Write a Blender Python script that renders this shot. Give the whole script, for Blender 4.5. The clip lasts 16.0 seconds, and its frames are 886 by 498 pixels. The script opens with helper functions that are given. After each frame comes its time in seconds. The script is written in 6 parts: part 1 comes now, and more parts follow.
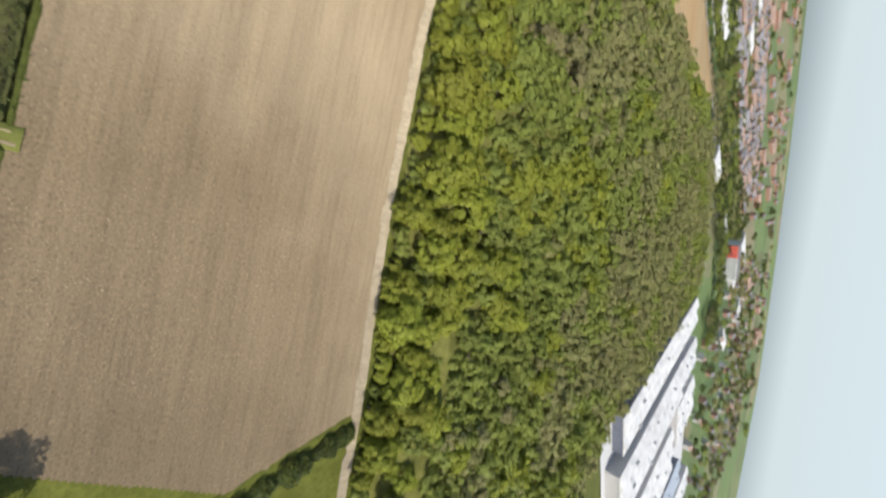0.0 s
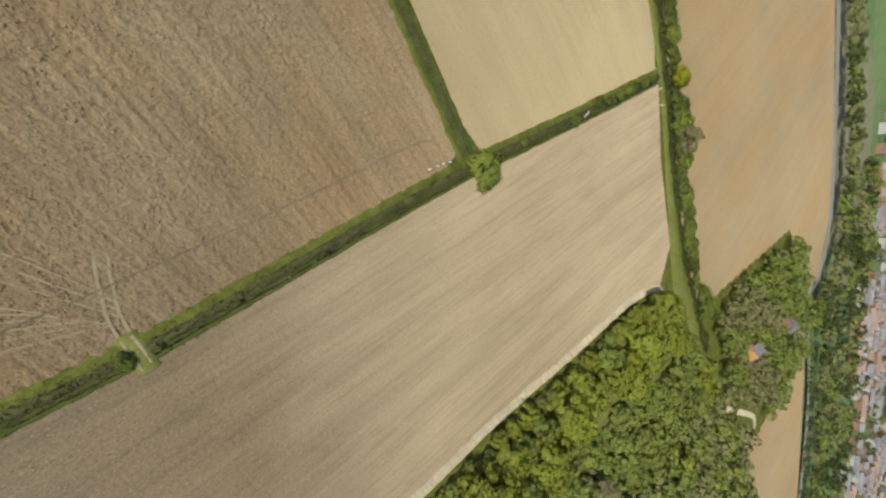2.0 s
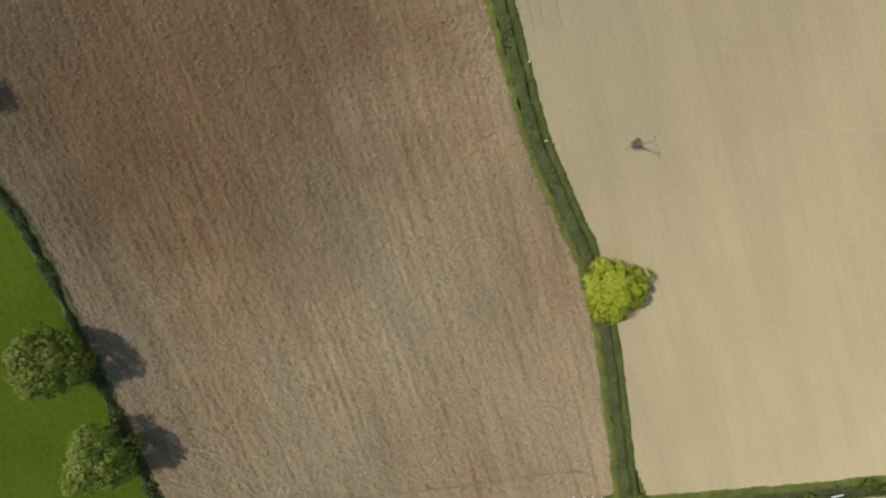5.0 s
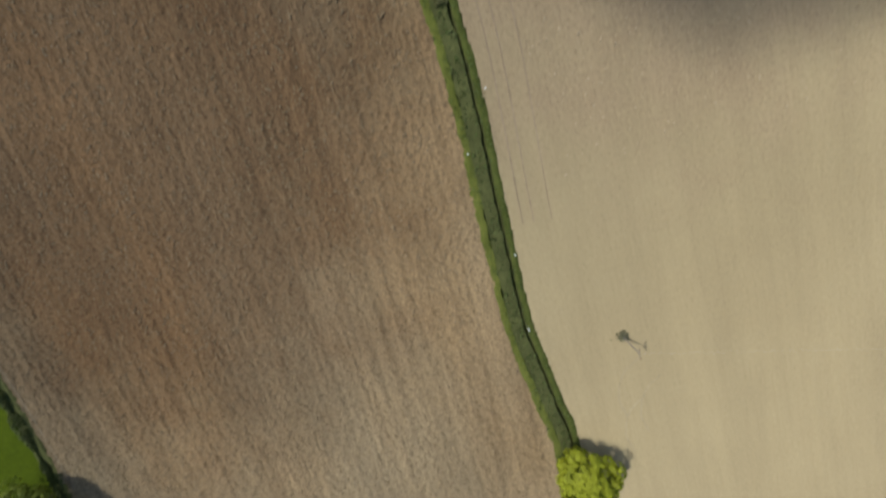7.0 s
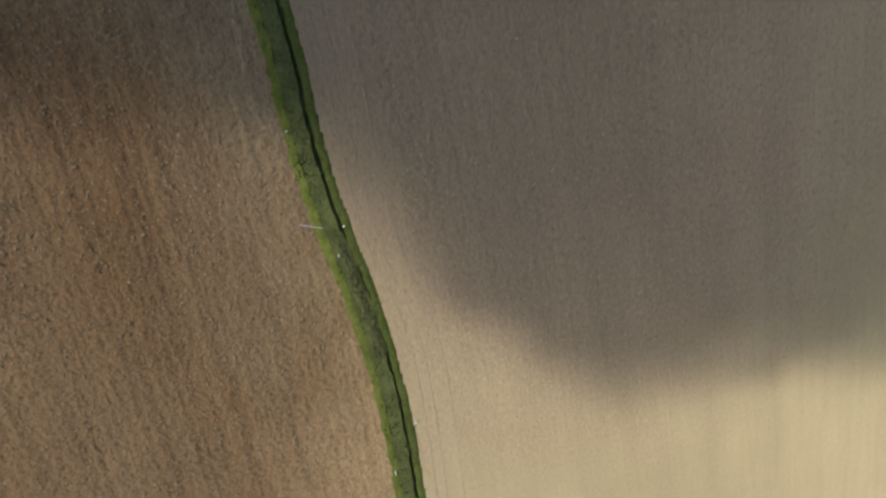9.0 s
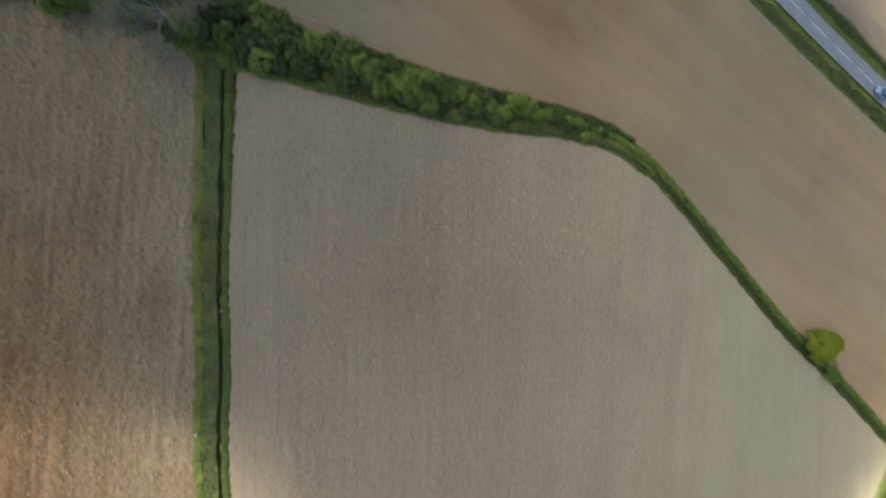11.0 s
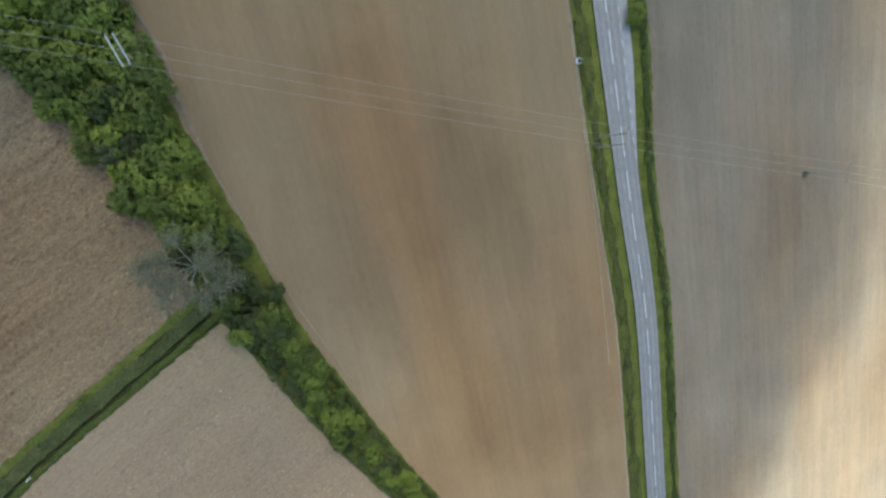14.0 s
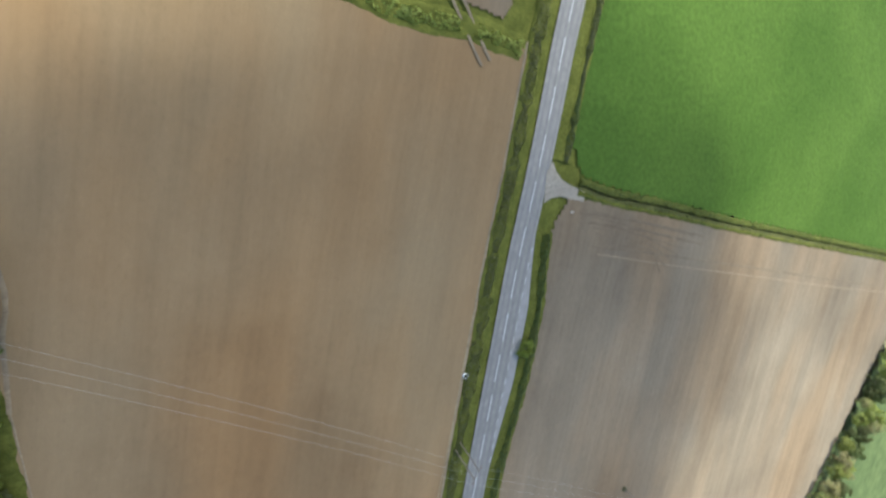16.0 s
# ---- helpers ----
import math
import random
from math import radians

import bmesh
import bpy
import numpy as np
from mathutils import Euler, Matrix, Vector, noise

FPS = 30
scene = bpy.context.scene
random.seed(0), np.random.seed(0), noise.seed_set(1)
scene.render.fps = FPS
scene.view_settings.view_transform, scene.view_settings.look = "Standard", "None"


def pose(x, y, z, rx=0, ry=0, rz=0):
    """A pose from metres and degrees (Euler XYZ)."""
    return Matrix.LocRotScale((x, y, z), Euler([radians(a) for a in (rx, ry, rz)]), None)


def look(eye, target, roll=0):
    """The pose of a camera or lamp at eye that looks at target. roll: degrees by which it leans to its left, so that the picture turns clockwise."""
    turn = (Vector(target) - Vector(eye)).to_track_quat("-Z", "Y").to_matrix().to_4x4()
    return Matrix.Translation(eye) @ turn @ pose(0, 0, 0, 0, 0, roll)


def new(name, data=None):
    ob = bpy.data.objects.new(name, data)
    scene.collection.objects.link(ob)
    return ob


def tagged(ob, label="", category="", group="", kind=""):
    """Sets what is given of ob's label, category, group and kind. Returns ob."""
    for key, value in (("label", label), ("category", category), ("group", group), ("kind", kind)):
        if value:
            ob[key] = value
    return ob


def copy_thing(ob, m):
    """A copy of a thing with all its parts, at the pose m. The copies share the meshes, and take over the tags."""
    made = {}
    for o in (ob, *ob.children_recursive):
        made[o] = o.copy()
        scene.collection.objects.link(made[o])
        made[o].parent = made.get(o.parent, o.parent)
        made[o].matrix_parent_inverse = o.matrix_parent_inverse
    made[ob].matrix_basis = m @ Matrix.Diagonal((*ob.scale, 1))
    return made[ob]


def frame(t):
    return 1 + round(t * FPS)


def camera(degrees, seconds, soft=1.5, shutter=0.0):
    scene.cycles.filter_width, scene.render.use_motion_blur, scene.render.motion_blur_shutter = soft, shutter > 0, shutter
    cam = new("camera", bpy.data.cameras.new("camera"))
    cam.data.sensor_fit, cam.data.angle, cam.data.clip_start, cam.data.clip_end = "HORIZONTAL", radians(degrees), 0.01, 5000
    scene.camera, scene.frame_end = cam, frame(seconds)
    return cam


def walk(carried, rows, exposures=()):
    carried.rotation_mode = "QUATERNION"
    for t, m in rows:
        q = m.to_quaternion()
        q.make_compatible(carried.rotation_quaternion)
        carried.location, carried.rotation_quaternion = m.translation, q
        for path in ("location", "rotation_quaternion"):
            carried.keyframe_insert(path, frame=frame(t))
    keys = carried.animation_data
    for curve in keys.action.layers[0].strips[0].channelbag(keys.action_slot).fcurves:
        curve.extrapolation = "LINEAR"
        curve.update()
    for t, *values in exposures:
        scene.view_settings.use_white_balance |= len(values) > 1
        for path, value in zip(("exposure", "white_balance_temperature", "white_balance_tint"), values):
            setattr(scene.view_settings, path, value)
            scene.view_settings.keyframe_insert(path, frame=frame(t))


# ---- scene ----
cam = camera(98.2, 16.0, soft=2.4, shutter=0.3)
PATH = [
    (0, (0.00, 0.00, 80.00), (36.41, -1.51, 45.76), 100.11),
    (0.5, (-2.67, 8.77, 79.47), (29.90, 18.40, 42.78), 96.21),
    (1, (-7.06, 16.44, 79.36), (18.15, 37.20, 41.50), 89.12),
    (1.5, (-13.14, 22.08, 80.39), (3.22, 42.06, 37.58), 89.01),
    (2, (-20.97, 27.59, 80.52), (-2.99, 46.91, 38.05), 100.23),
    (2.5, (-29.36, 32.95, 79.96), (-13.62, 45.28, 34.13), 115.10),
    (3, (-38.47, 38.11, 78.47), (-24.91, 47.51, 31.27), 124.78),
    (3.5, (-48.49, 42.92, 76.82), (-37.92, 48.72, 28.30), 133.57),
    (4, (-58.79, 47.53, 75.52), (-52.13, 48.93, 25.98), 154.15),
    (4.2, (-62.99, 49.04, 75.13), (-56.33, 49.96, 25.58), 158.60),
    (6.3, (-98.77, 63.87, 67.15), (-83.58, 58.62, 19.80), -169.66),
    (6.5, (-102.61, 64.67, 66.02), (-85.88, 59.32, 19.21), -170.66),
    (7, (-113.14, 66.56, 62.99), (-101.31, 64.71, 14.45), 179.71),
    (7.5, (-125.77, 69.25, 60.97), (-118.13, 67.13, 11.60), -172.25),
    (8, (-138.58, 71.07, 59.93), (-130.88, 70.01, 10.54), -178.82),
    (8.5, (-150.82, 72.55, 58.09), (-141.57, 76.65, 9.12), 150.30),
    (8.7, (-155.68, 73.49, 57.29), (-145.50, 77.46, 8.50), 153.85),
    (10.8, (-201.41, 77.66, 67.71), (-198.30, 91.80, 19.86), 110.84),
    (11, (-205.47, 77.02, 67.13), (-204.95, 89.17, 18.63), 102.62),
    (11.5, (-214.80, 74.68, 66.77), (-227.98, 90.10, 21.08), 63.90),
    (12, (-225.38, 70.74, 67.83), (-243.53, 93.16, 26.98), 74.01),
    (12.5, (-233.55, 66.68, 68.47), (-252.30, 88.61, 27.63), 82.72),
    (13, (-241.20, 61.87, 68.94), (-258.95, 82.92, 27.20), 91.74),
    (13.5, (-248.91, 55.97, 69.60), (-259.65, 71.68, 23.36), 106.67),
    (14, (-256.78, 48.15, 68.71), (-262.28, 61.76, 20.91), 124.27),
    (14.5, (-264.20, 38.86, 67.46), (-276.01, 50.61, 20.32), 104.31),
    (15, (-271.05, 28.63, 66.08), (-287.68, 38.55, 19.98), 98.82),
    (15.5, (-275.99, 18.51, 64.59), (-293.55, 31.75, 19.69), 107.09),
    (16, (-280.67, 8.50, 63.79), (-297.73, 20.85, 18.44), 115.09),
]
EXPOSURES = [(0.0, 0.36, 6750, 9), (1.0, 0.26, 6750, 5), (1.5, 0.1, 6900, 3), (2.5, 0.06, 6850, 3), (4.0, 0.02, 6450, 3), (6.5, -0.03, 6350, 3), (7.5, -0.12, 6400, 4), (8.7, -0.02, 6550, 5), (10.8, 0.85, 6300, 3), (11.5, 0.95, 6100, 2), (12.5, 1.02, 5950, 0), (13.5, 1.08, 6300, 1), (14.2, 1.22, 6350, 1), (15.0, 1.2, 6450, 2), (16.0, 1.08, 6450, 4)]
walk(cam, [(t, look(eye, target, roll)) for t, eye, target, roll in PATH], EXPOSURES)

# ---- light ----
SUN_DIR = Vector((-0.345, -0.507, 0.790))
sun = new("sun", bpy.data.lights.new("sun", "SUN"))
sun.data.energy, sun.data.angle, sun.data.color = 3.4, radians(0.6), (1.0, 0.97, 0.92)
sun.matrix_world = look(SUN_DIR * 200, (0, 0, 0))
world = bpy.data.worlds.new("sky")
scene.world = world
world.use_nodes = True
wn = world.node_tree
sky = wn.nodes.new("ShaderNodeTexSky")
sky.sky_type, sky.sun_disc = "NISHITA", False
sky.sun_elevation = math.asin(0.79)
sky.sun_rotation = math.atan2(-0.345, -0.507)
sky.air_density, sky.dust_density, sky.ozone_density = 1.0, 1.6, 1.0
wn.links.new(sky.outputs[0], wn.nodes["Background"].inputs[0])
wn.nodes["Background"].inputs[1].default_value = 0.15


# ---- materials ----
def shader(name):
    m = bpy.data.materials.new(name)
    m.use_nodes = True
    t = m.node_tree
    return m, t, t.nodes["Principled BSDF"]


def node(t, kind, **inputs):
    n = t.nodes.new(kind)
    for k, v in inputs.items():
        n.inputs[k].default_value = v
    return n


def place_vec(t, sx=1.0, sy=1.0, sz=1.0, turn=0.0):
    g = t.nodes.new("ShaderNodeNewGeometry")
    r = node(t, "ShaderNodeVectorRotate", Angle=radians(turn))
    mm = t.nodes.new("ShaderNodeVectorMath")
    mm.operation = "MULTIPLY"
    mm.inputs[1].default_value = (sx, sy, sz)
    t.links.new(g.outputs["Position"], r.inputs["Vector"])
    t.links.new(r.outputs[0], mm.inputs[0])
    return mm.outputs[0]


def noise_fac(t, vec, scale, detail=4.0, rough=0.55):
    n = node(t, "ShaderNodeTexNoise", Scale=scale, Detail=detail, Roughness=rough)
    t.links.new(vec, n.inputs["Vector"])
    return n.outputs["Fac"]


def ramp(t, fac, stops):
    r = t.nodes.new("ShaderNodeValToRGB")
    e = r.color_ramp.elements
    while len(e) < len(stops):
        e.new(0.5)
    for i, (p, c) in enumerate(stops):
        e[i].position, e[i].color = p, (*c, 1)
    t.links.new(fac, r.inputs[0])
    return r.outputs[0]


def mix(t, a, b, fac, how="MIX"):
    m = t.nodes.new("ShaderNodeMix")
    m.data_type, m.blend_type = "RGBA", how
    if isinstance(fac, float):
        m.inputs[0].default_value = fac
    else:
        t.links.new(fac, m.inputs[0])
    for sock, v in ((m.inputs[6], a), (m.inputs[7], b)):
        if isinstance(v, tuple):
            sock.default_value = (*v, 1)
        else:
            t.links.new(v, sock)
    return m.outputs[2]


def bump(t, p, height, strength, dist):
    b = node(t, "ShaderNodeBump", Strength=strength, Distance=dist)
    t.links.new(height, b.inputs["Height"])
    t.links.new(b.outputs[0], p.inputs["Normal"])


def soil(name, dark, light, turn=0.0, clod=2.2, patch=0.02, relief=0.6, band=0.5, speck=0.5, warm=(1.0, 1.0, 1.0), other=None, rougher=0.0, rows=0.35):
    """Tilled earth: wide pale and dark patches, soft bands along the drilling, clods."""
    m, t, p = shader(name)
    wide = noise_fac(t, place_vec(t), patch, 5.0, 0.6)
    bands = noise_fac(t, place_vec(t, 0.10, 1.0, 1.0, turn), 0.16, 5.0, 0.62)
    tint = noise_fac(t, place_vec(t, 0.35, 1.0, 1.0, turn), 0.035, 3.0, 0.5)
    clods = noise_fac(t, place_vec(t, 0.6, 1.0, 1.0, turn), clod, 5.0, 0.72)
    a = ramp(t, wide, [(0.3, dark), (0.7, light)])
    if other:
        # a second pair of tones round one spot, with a ragged, gradual edge
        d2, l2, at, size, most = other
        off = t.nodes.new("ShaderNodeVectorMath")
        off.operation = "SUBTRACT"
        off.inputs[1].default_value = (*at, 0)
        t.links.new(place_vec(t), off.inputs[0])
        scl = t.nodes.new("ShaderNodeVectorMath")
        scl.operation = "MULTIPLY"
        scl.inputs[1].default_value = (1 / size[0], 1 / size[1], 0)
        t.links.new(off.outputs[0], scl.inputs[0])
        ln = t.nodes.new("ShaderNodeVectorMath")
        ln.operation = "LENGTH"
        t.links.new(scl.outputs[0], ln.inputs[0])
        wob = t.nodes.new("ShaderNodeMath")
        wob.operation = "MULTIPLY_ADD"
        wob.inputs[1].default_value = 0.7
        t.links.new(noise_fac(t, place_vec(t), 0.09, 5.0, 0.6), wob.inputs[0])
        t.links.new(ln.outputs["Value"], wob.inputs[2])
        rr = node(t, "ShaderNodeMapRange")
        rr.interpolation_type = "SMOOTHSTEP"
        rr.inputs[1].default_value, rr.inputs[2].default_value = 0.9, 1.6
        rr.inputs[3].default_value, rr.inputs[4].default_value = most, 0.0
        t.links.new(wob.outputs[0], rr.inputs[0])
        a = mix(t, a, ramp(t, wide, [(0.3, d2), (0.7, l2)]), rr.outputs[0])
        # stronger clod contrast in the colour inside this patch
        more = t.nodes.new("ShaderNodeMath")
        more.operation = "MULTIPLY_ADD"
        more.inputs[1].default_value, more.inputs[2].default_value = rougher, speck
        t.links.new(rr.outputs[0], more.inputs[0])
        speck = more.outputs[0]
    b = mix(t, a, ramp(t, bands, [(0.34, (0.68, 0.66, 0.66)), (0.64, (1.14, 1.13, 1.12))]), band, "MULTIPLY")
    lines = noise_fac(t, place_vec(t, 0.05, 1.0, 1.0, turn), 0.95, 3.0, 0.6)
    b = mix(t, b, ramp(t, lines, [(0.36, (0.72, 0.70, 0.69)), (0.5, (1.0, 1.0, 1.0)), (0.66, (1.12, 1.11, 1.09))]), rows, "MULTIPLY")
    w = mix(t, b, ramp(t, tint, [(0.42, (1.0, 1.0, 1.0)), (0.62, warm)]), 0.9, "MULTIPLY")
    # clod tones, and the shade between clods, coloured by the bump's own noise
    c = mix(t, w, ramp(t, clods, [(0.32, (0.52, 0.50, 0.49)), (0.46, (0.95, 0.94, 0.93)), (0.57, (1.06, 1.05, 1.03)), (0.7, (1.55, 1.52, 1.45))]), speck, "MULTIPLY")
    t.links.new(c, p.inputs["Base Color"])
    p.inputs["Roughness"].default_value = 0.95
    p.inputs["Diffuse Roughness"].default_value = 1.0
    p.inputs["Specular IOR Level"].default_value = 0.1
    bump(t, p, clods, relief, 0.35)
    return m


def grass(name, dark, light, patch=0.05, fine=1.5):
    m, t, p = shader(name)
    wide = noise_fac(t, place_vec(t), patch, 5.0, 0.6)
    small = noise_fac(t, place_vec(t), fine, 4.0, 0.7)
    a = ramp(t, wide, [(0.3, dark), (0.7, light)])
    c = mix(t, a, ramp(t, small, [(0.3, (0.45, 0.5, 0.4)), (0.65, (1.15, 1.12, 1.0))]), 0.6, "MULTIPLY")
    t.links.new(c, p.inputs["Base Color"])
    p.inputs["Roughness"].default_value = 0.9
    p.inputs["Specular IOR Level"].default_value = 0.05
    bump(t, p, small, 0.6, 0.3)
    return m


def leaves(name, dark, light, third):
    """Foliage whose tone changes from plant to plant and from leaf to leaf."""
    m, t, p = shader(name)
    wide = noise_fac(t, place_vec(t), 0.13, 3.0, 0.5)
    g = t.nodes.new("ShaderNodeNewGeometry")
    ob = t.nodes.new("ShaderNodeObjectInfo")
    blend = t.nodes.new("ShaderNodeMath")
    blend.operation = "MULTIPLY_ADD"
    blend.inputs[1].default_value, half = 0.34, t.nodes.new("ShaderNodeMath")
    half.operation = "MULTIPLY_ADD"
    half.inputs[1].default_value, half.inputs[2].default_value = 0.66, 0.0
    t.links.new(wide, half.inputs[0])
    t.links.new(ob.outputs["Random"], blend.inputs[0])
    t.links.new(half.outputs[0], blend.inputs[2])
    a = ramp(t, blend.outputs[0], [(0.33, dark), (0.5, light), (0.67, third)])
    h = node(t, "ShaderNodeHueSaturation", Saturation=1.0, Value=1.0)
    v = node(t, "ShaderNodeMapRange")
    v.inputs[3].default_value, v.inputs[4].default_value = 0.78, 1.2
    t.links.new(g.outputs["Random Per Island"], v.inputs[0])
    hue = node(t, "ShaderNodeMapRange")
    hue.inputs[3].default_value, hue.inputs[4].default_value = 0.492, 0.515
    t.links.new(ob.outputs["Random"], hue.inputs[0])
    t.links.new(a, h.inputs["Color"])
    t.links.new(v.outputs[0], h.inputs["Value"])
    t.links.new(hue.outputs[0], h.inputs["Hue"])
    t.links.new(h.outputs[0], p.inputs["Base Color"])
    p.inputs["Roughness"].default_value = 0.6
    p.inputs["Specular IOR Level"].default_value = 0.25
    thin = t.nodes.new("ShaderNodeBsdfTranslucent")
    both = node(t, "ShaderNodeMixShader", Fac=0.42)
    t.links.new(h.outputs[0], thin.inputs[0])
    t.links.new(p.outputs[0], both.inputs[1])
    t.links.new(thin.outputs[0], both.inputs[2])
    t.links.new(both.outputs[0], t.nodes["Material Output"].inputs[0])
    return m


def plain(name, colour, rough=0.6, metal=0.0, grain=6.0, amount=0.25):
    m, t, p = shader(name)
    n = noise_fac(t, place_vec(t), grain, 4.0, 0.65)
    lo = tuple(c * (1 - amount) for c in colour)
    hi = tuple(min(1, c * (1 + amount)) for c in colour)
    t.links.new(ramp(t, n, [(0.3, lo), (0.7, hi)]), p.inputs["Base Color"])
    p.inputs["Roughness"].default_value, p.inputs["Metallic"].default_value = rough, metal
    return m


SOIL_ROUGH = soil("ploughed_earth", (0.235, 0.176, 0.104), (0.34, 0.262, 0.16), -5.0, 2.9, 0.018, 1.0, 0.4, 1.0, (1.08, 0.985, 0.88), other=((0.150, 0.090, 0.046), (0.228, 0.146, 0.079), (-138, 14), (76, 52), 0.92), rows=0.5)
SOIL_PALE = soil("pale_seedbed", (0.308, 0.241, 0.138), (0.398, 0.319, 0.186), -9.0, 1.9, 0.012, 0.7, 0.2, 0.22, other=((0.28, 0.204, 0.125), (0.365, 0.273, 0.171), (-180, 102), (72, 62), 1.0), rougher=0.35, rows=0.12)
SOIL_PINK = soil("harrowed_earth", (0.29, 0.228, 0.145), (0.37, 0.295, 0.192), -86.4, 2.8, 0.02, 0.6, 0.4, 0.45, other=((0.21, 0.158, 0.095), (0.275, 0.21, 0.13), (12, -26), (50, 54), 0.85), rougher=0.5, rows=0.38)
SOIL_ORANGE = soil("rolled_earth", (0.225, 0.168, 0.096), (0.29, 0.22, 0.128), -100.0, 1.0, 0.012, 0.2, 0.2, 0.15, (1.06, 0.97, 0.88), rows=0.12)
SOIL_BROWN = soil("brown_seedbed", (0.246, 0.173, 0.094), (0.316, 0.231, 0.131), -70.0, 1.2, 0.02, 0.25, 0.32, 0.14, (1.09, 0.98, 0.87), other=((0.196, 0.131, 0.069), (0.262, 0.182, 0.098), (-266, 78), (24, 56), 0.85), rows=0.12)
SOIL_GREY = soil("weathered_seedbed", (0.185, 0.148, 0.102), (0.275, 0.225, 0.157), -70.0, 1.2, 0.02, 0.25, 0.42, 0.22, (1.1, 0.98, 0.86), rows=0.2)
TRACK = soil("worn_track", (0.36, 0.305, 0.215), (0.46, 0.39, 0.28), 0.0, 1.5, 0.1, 0.3, 0.3, 0.5)
TRACK_PALE = soil("pressed_track", (0.26, 0.205, 0.137), (0.335, 0.27, 0.182), 0.0, 1.5, 0.1, 0.3, 0.3, 0.5)
TRACK_DARK = soil("wheel_rut", (0.165, 0.127, 0.085), (0.24, 0.188, 0.125), 0.0, 1.5, 0.1, 0.3, 0.3, 0.4)
TRACK_SOFT = soil("tyre_print", (0.305, 0.245, 0.152), (0.385, 0.315, 0.197), 0.0, 1.5, 0.1, 0.2, 0.3, 0.4)
TRACK_PRINT = soil("headland_print", (0.265, 0.20, 0.133), (0.34, 0.262, 0.178), 0.0, 1.5, 0.1, 0.2, 0.3, 0.4)
CLOD_BROWN = soil("dry_brown_clods", (0.215, 0.155, 0.088), (0.315, 0.236, 0.142), -5.0, 2.0, 0.02, 0.0, 0.2, 0.3, rows=0.0)
CLOD_PALE = soil("dry_pale_clods", (0.33, 0.252, 0.155), (0.44, 0.345, 0.222), -9.0, 2.0, 0.02, 0.0, 0.2, 0.3, rows=0.0)
GRAVEL = soil("pale_gravel", (0.32, 0.285, 0.23), (0.41, 0.37, 0.30), 0.0, 2.5, 0.1, 0.3, 0.2, 0.5)
GRASS_LANE = grass("trodden_lane_grass", (0.135, 0.145, 0.038), (0.19, 0.20, 0.06), 0.12, 1.2)
GRASS_VERGE = grass("verge_grass", (0.080, 0.089, 0.020), (0.145, 0.153, 0.036), 0.25, 1.6)
# darker tone of the verge grass, for the far ditch banks
GRASS_DARK = grass("dark_bank_grass", (0.056, 0.068, 0.017), (0.10, 0.112, 0.030), 0.25, 1.6)
GRASS_DITCH = grass("ditch_scrub", (0.062, 0.066, 0.026), (0.112, 0.115, 0.044), 0.3, 1.8)
GRASS_FIELD = grass("pasture_grass", (0.046, 0.066, 0.003), (0.072, 0.096, 0.006), 0.04, 0.9)
GRASS_CROP = grass("cereal_crop", (0.045, 0.088, 0.016), (0.075, 0.128, 0.026), 0.03, 0.9)
GRASS_MEADOW = grass("meadow_grass", (0.062, 0.096, 0.030), (0.092, 0.130, 0.044), 0.02, 0.4)
GRASS_FAR = grass("distant_pasture", (0.083, 0.118, 0.048), (0.118, 0.155, 0.066), 0.012, 0.2)
LITTER = grass("woodland_floor", (0.08, 0.09, 0.03), (0.13, 0.14, 0.045), 0.2, 1.0)
# greyer and bluer than the near leaves: haze put into the colour
LEAF_FAR = leaves("distant_wood_leaves", (0.085, 0.105, 0.055), (0.11, 0.13, 0.065), (0.13, 0.14, 0.08))
LEAF_DARK = leaves("dark_hedge_leaves", (0.055, 0.068, 0.018), (0.075, 0.092, 0.024), (0.09, 0.10, 0.032))
LEAF_HEDGE = leaves("hedge_leaves", (0.075, 0.09, 0.026), (0.10, 0.13, 0.034), (0.125, 0.13, 0.05))
LEAF_BRIGHT = leaves("young_leaves", (0.235, 0.255, 0.036), (0.28, 0.30, 0.042), (0.335, 0.345, 0.048))
LEAF_MID = leaves("tree_leaves", (0.205, 0.235, 0.055), (0.245, 0.28, 0.062), (0.29, 0.31, 0.068))
LEAF_GREY = leaves("budding_twigs", (0.26, 0.235, 0.11), (0.295, 0.27, 0.12), (0.275, 0.28, 0.095))
LEAF_BELT = leaves("belt_leaves", (0.12, 0.155, 0.030), (0.175, 0.215, 0.038), (0.265, 0.295, 0.045))
LEAF_SPREAD = leaves("field_tree_leaves", (0.15, 0.18, 0.022), (0.20, 0.225, 0.03), (0.25, 0.27, 0.04))
LEAF_VIVID = leaves("lime_green_leaves", (0.31, 0.31, 0.022), (0.36, 0.36, 0.026), (0.39, 0.385, 0.03))
LEAF_BRAMBLE = leaves("bramble_leaves", (0.092, 0.083, 0.038), (0.118, 0.110, 0.045), (0.12, 0.122, 0.045))
LEAF_TWIG = leaves("bare_twigs", (0.17, 0.165, 0.095), (0.21, 0.20, 0.12), (0.19, 0.20, 0.10))
BARK = plain("bark", (0.13, 0.11, 0.085), 0.9, 0.0, 3.0, 0.4)
BARK_PALE = plain("pale_bark", (0.25, 0.235, 0.195), 0.9, 0.0, 3.0, 0.3)
RAPE = grass("rape_in_flower", (0.62, 0.55, 0.02), (0.75, 0.66, 0.03), 0.02, 0.2)


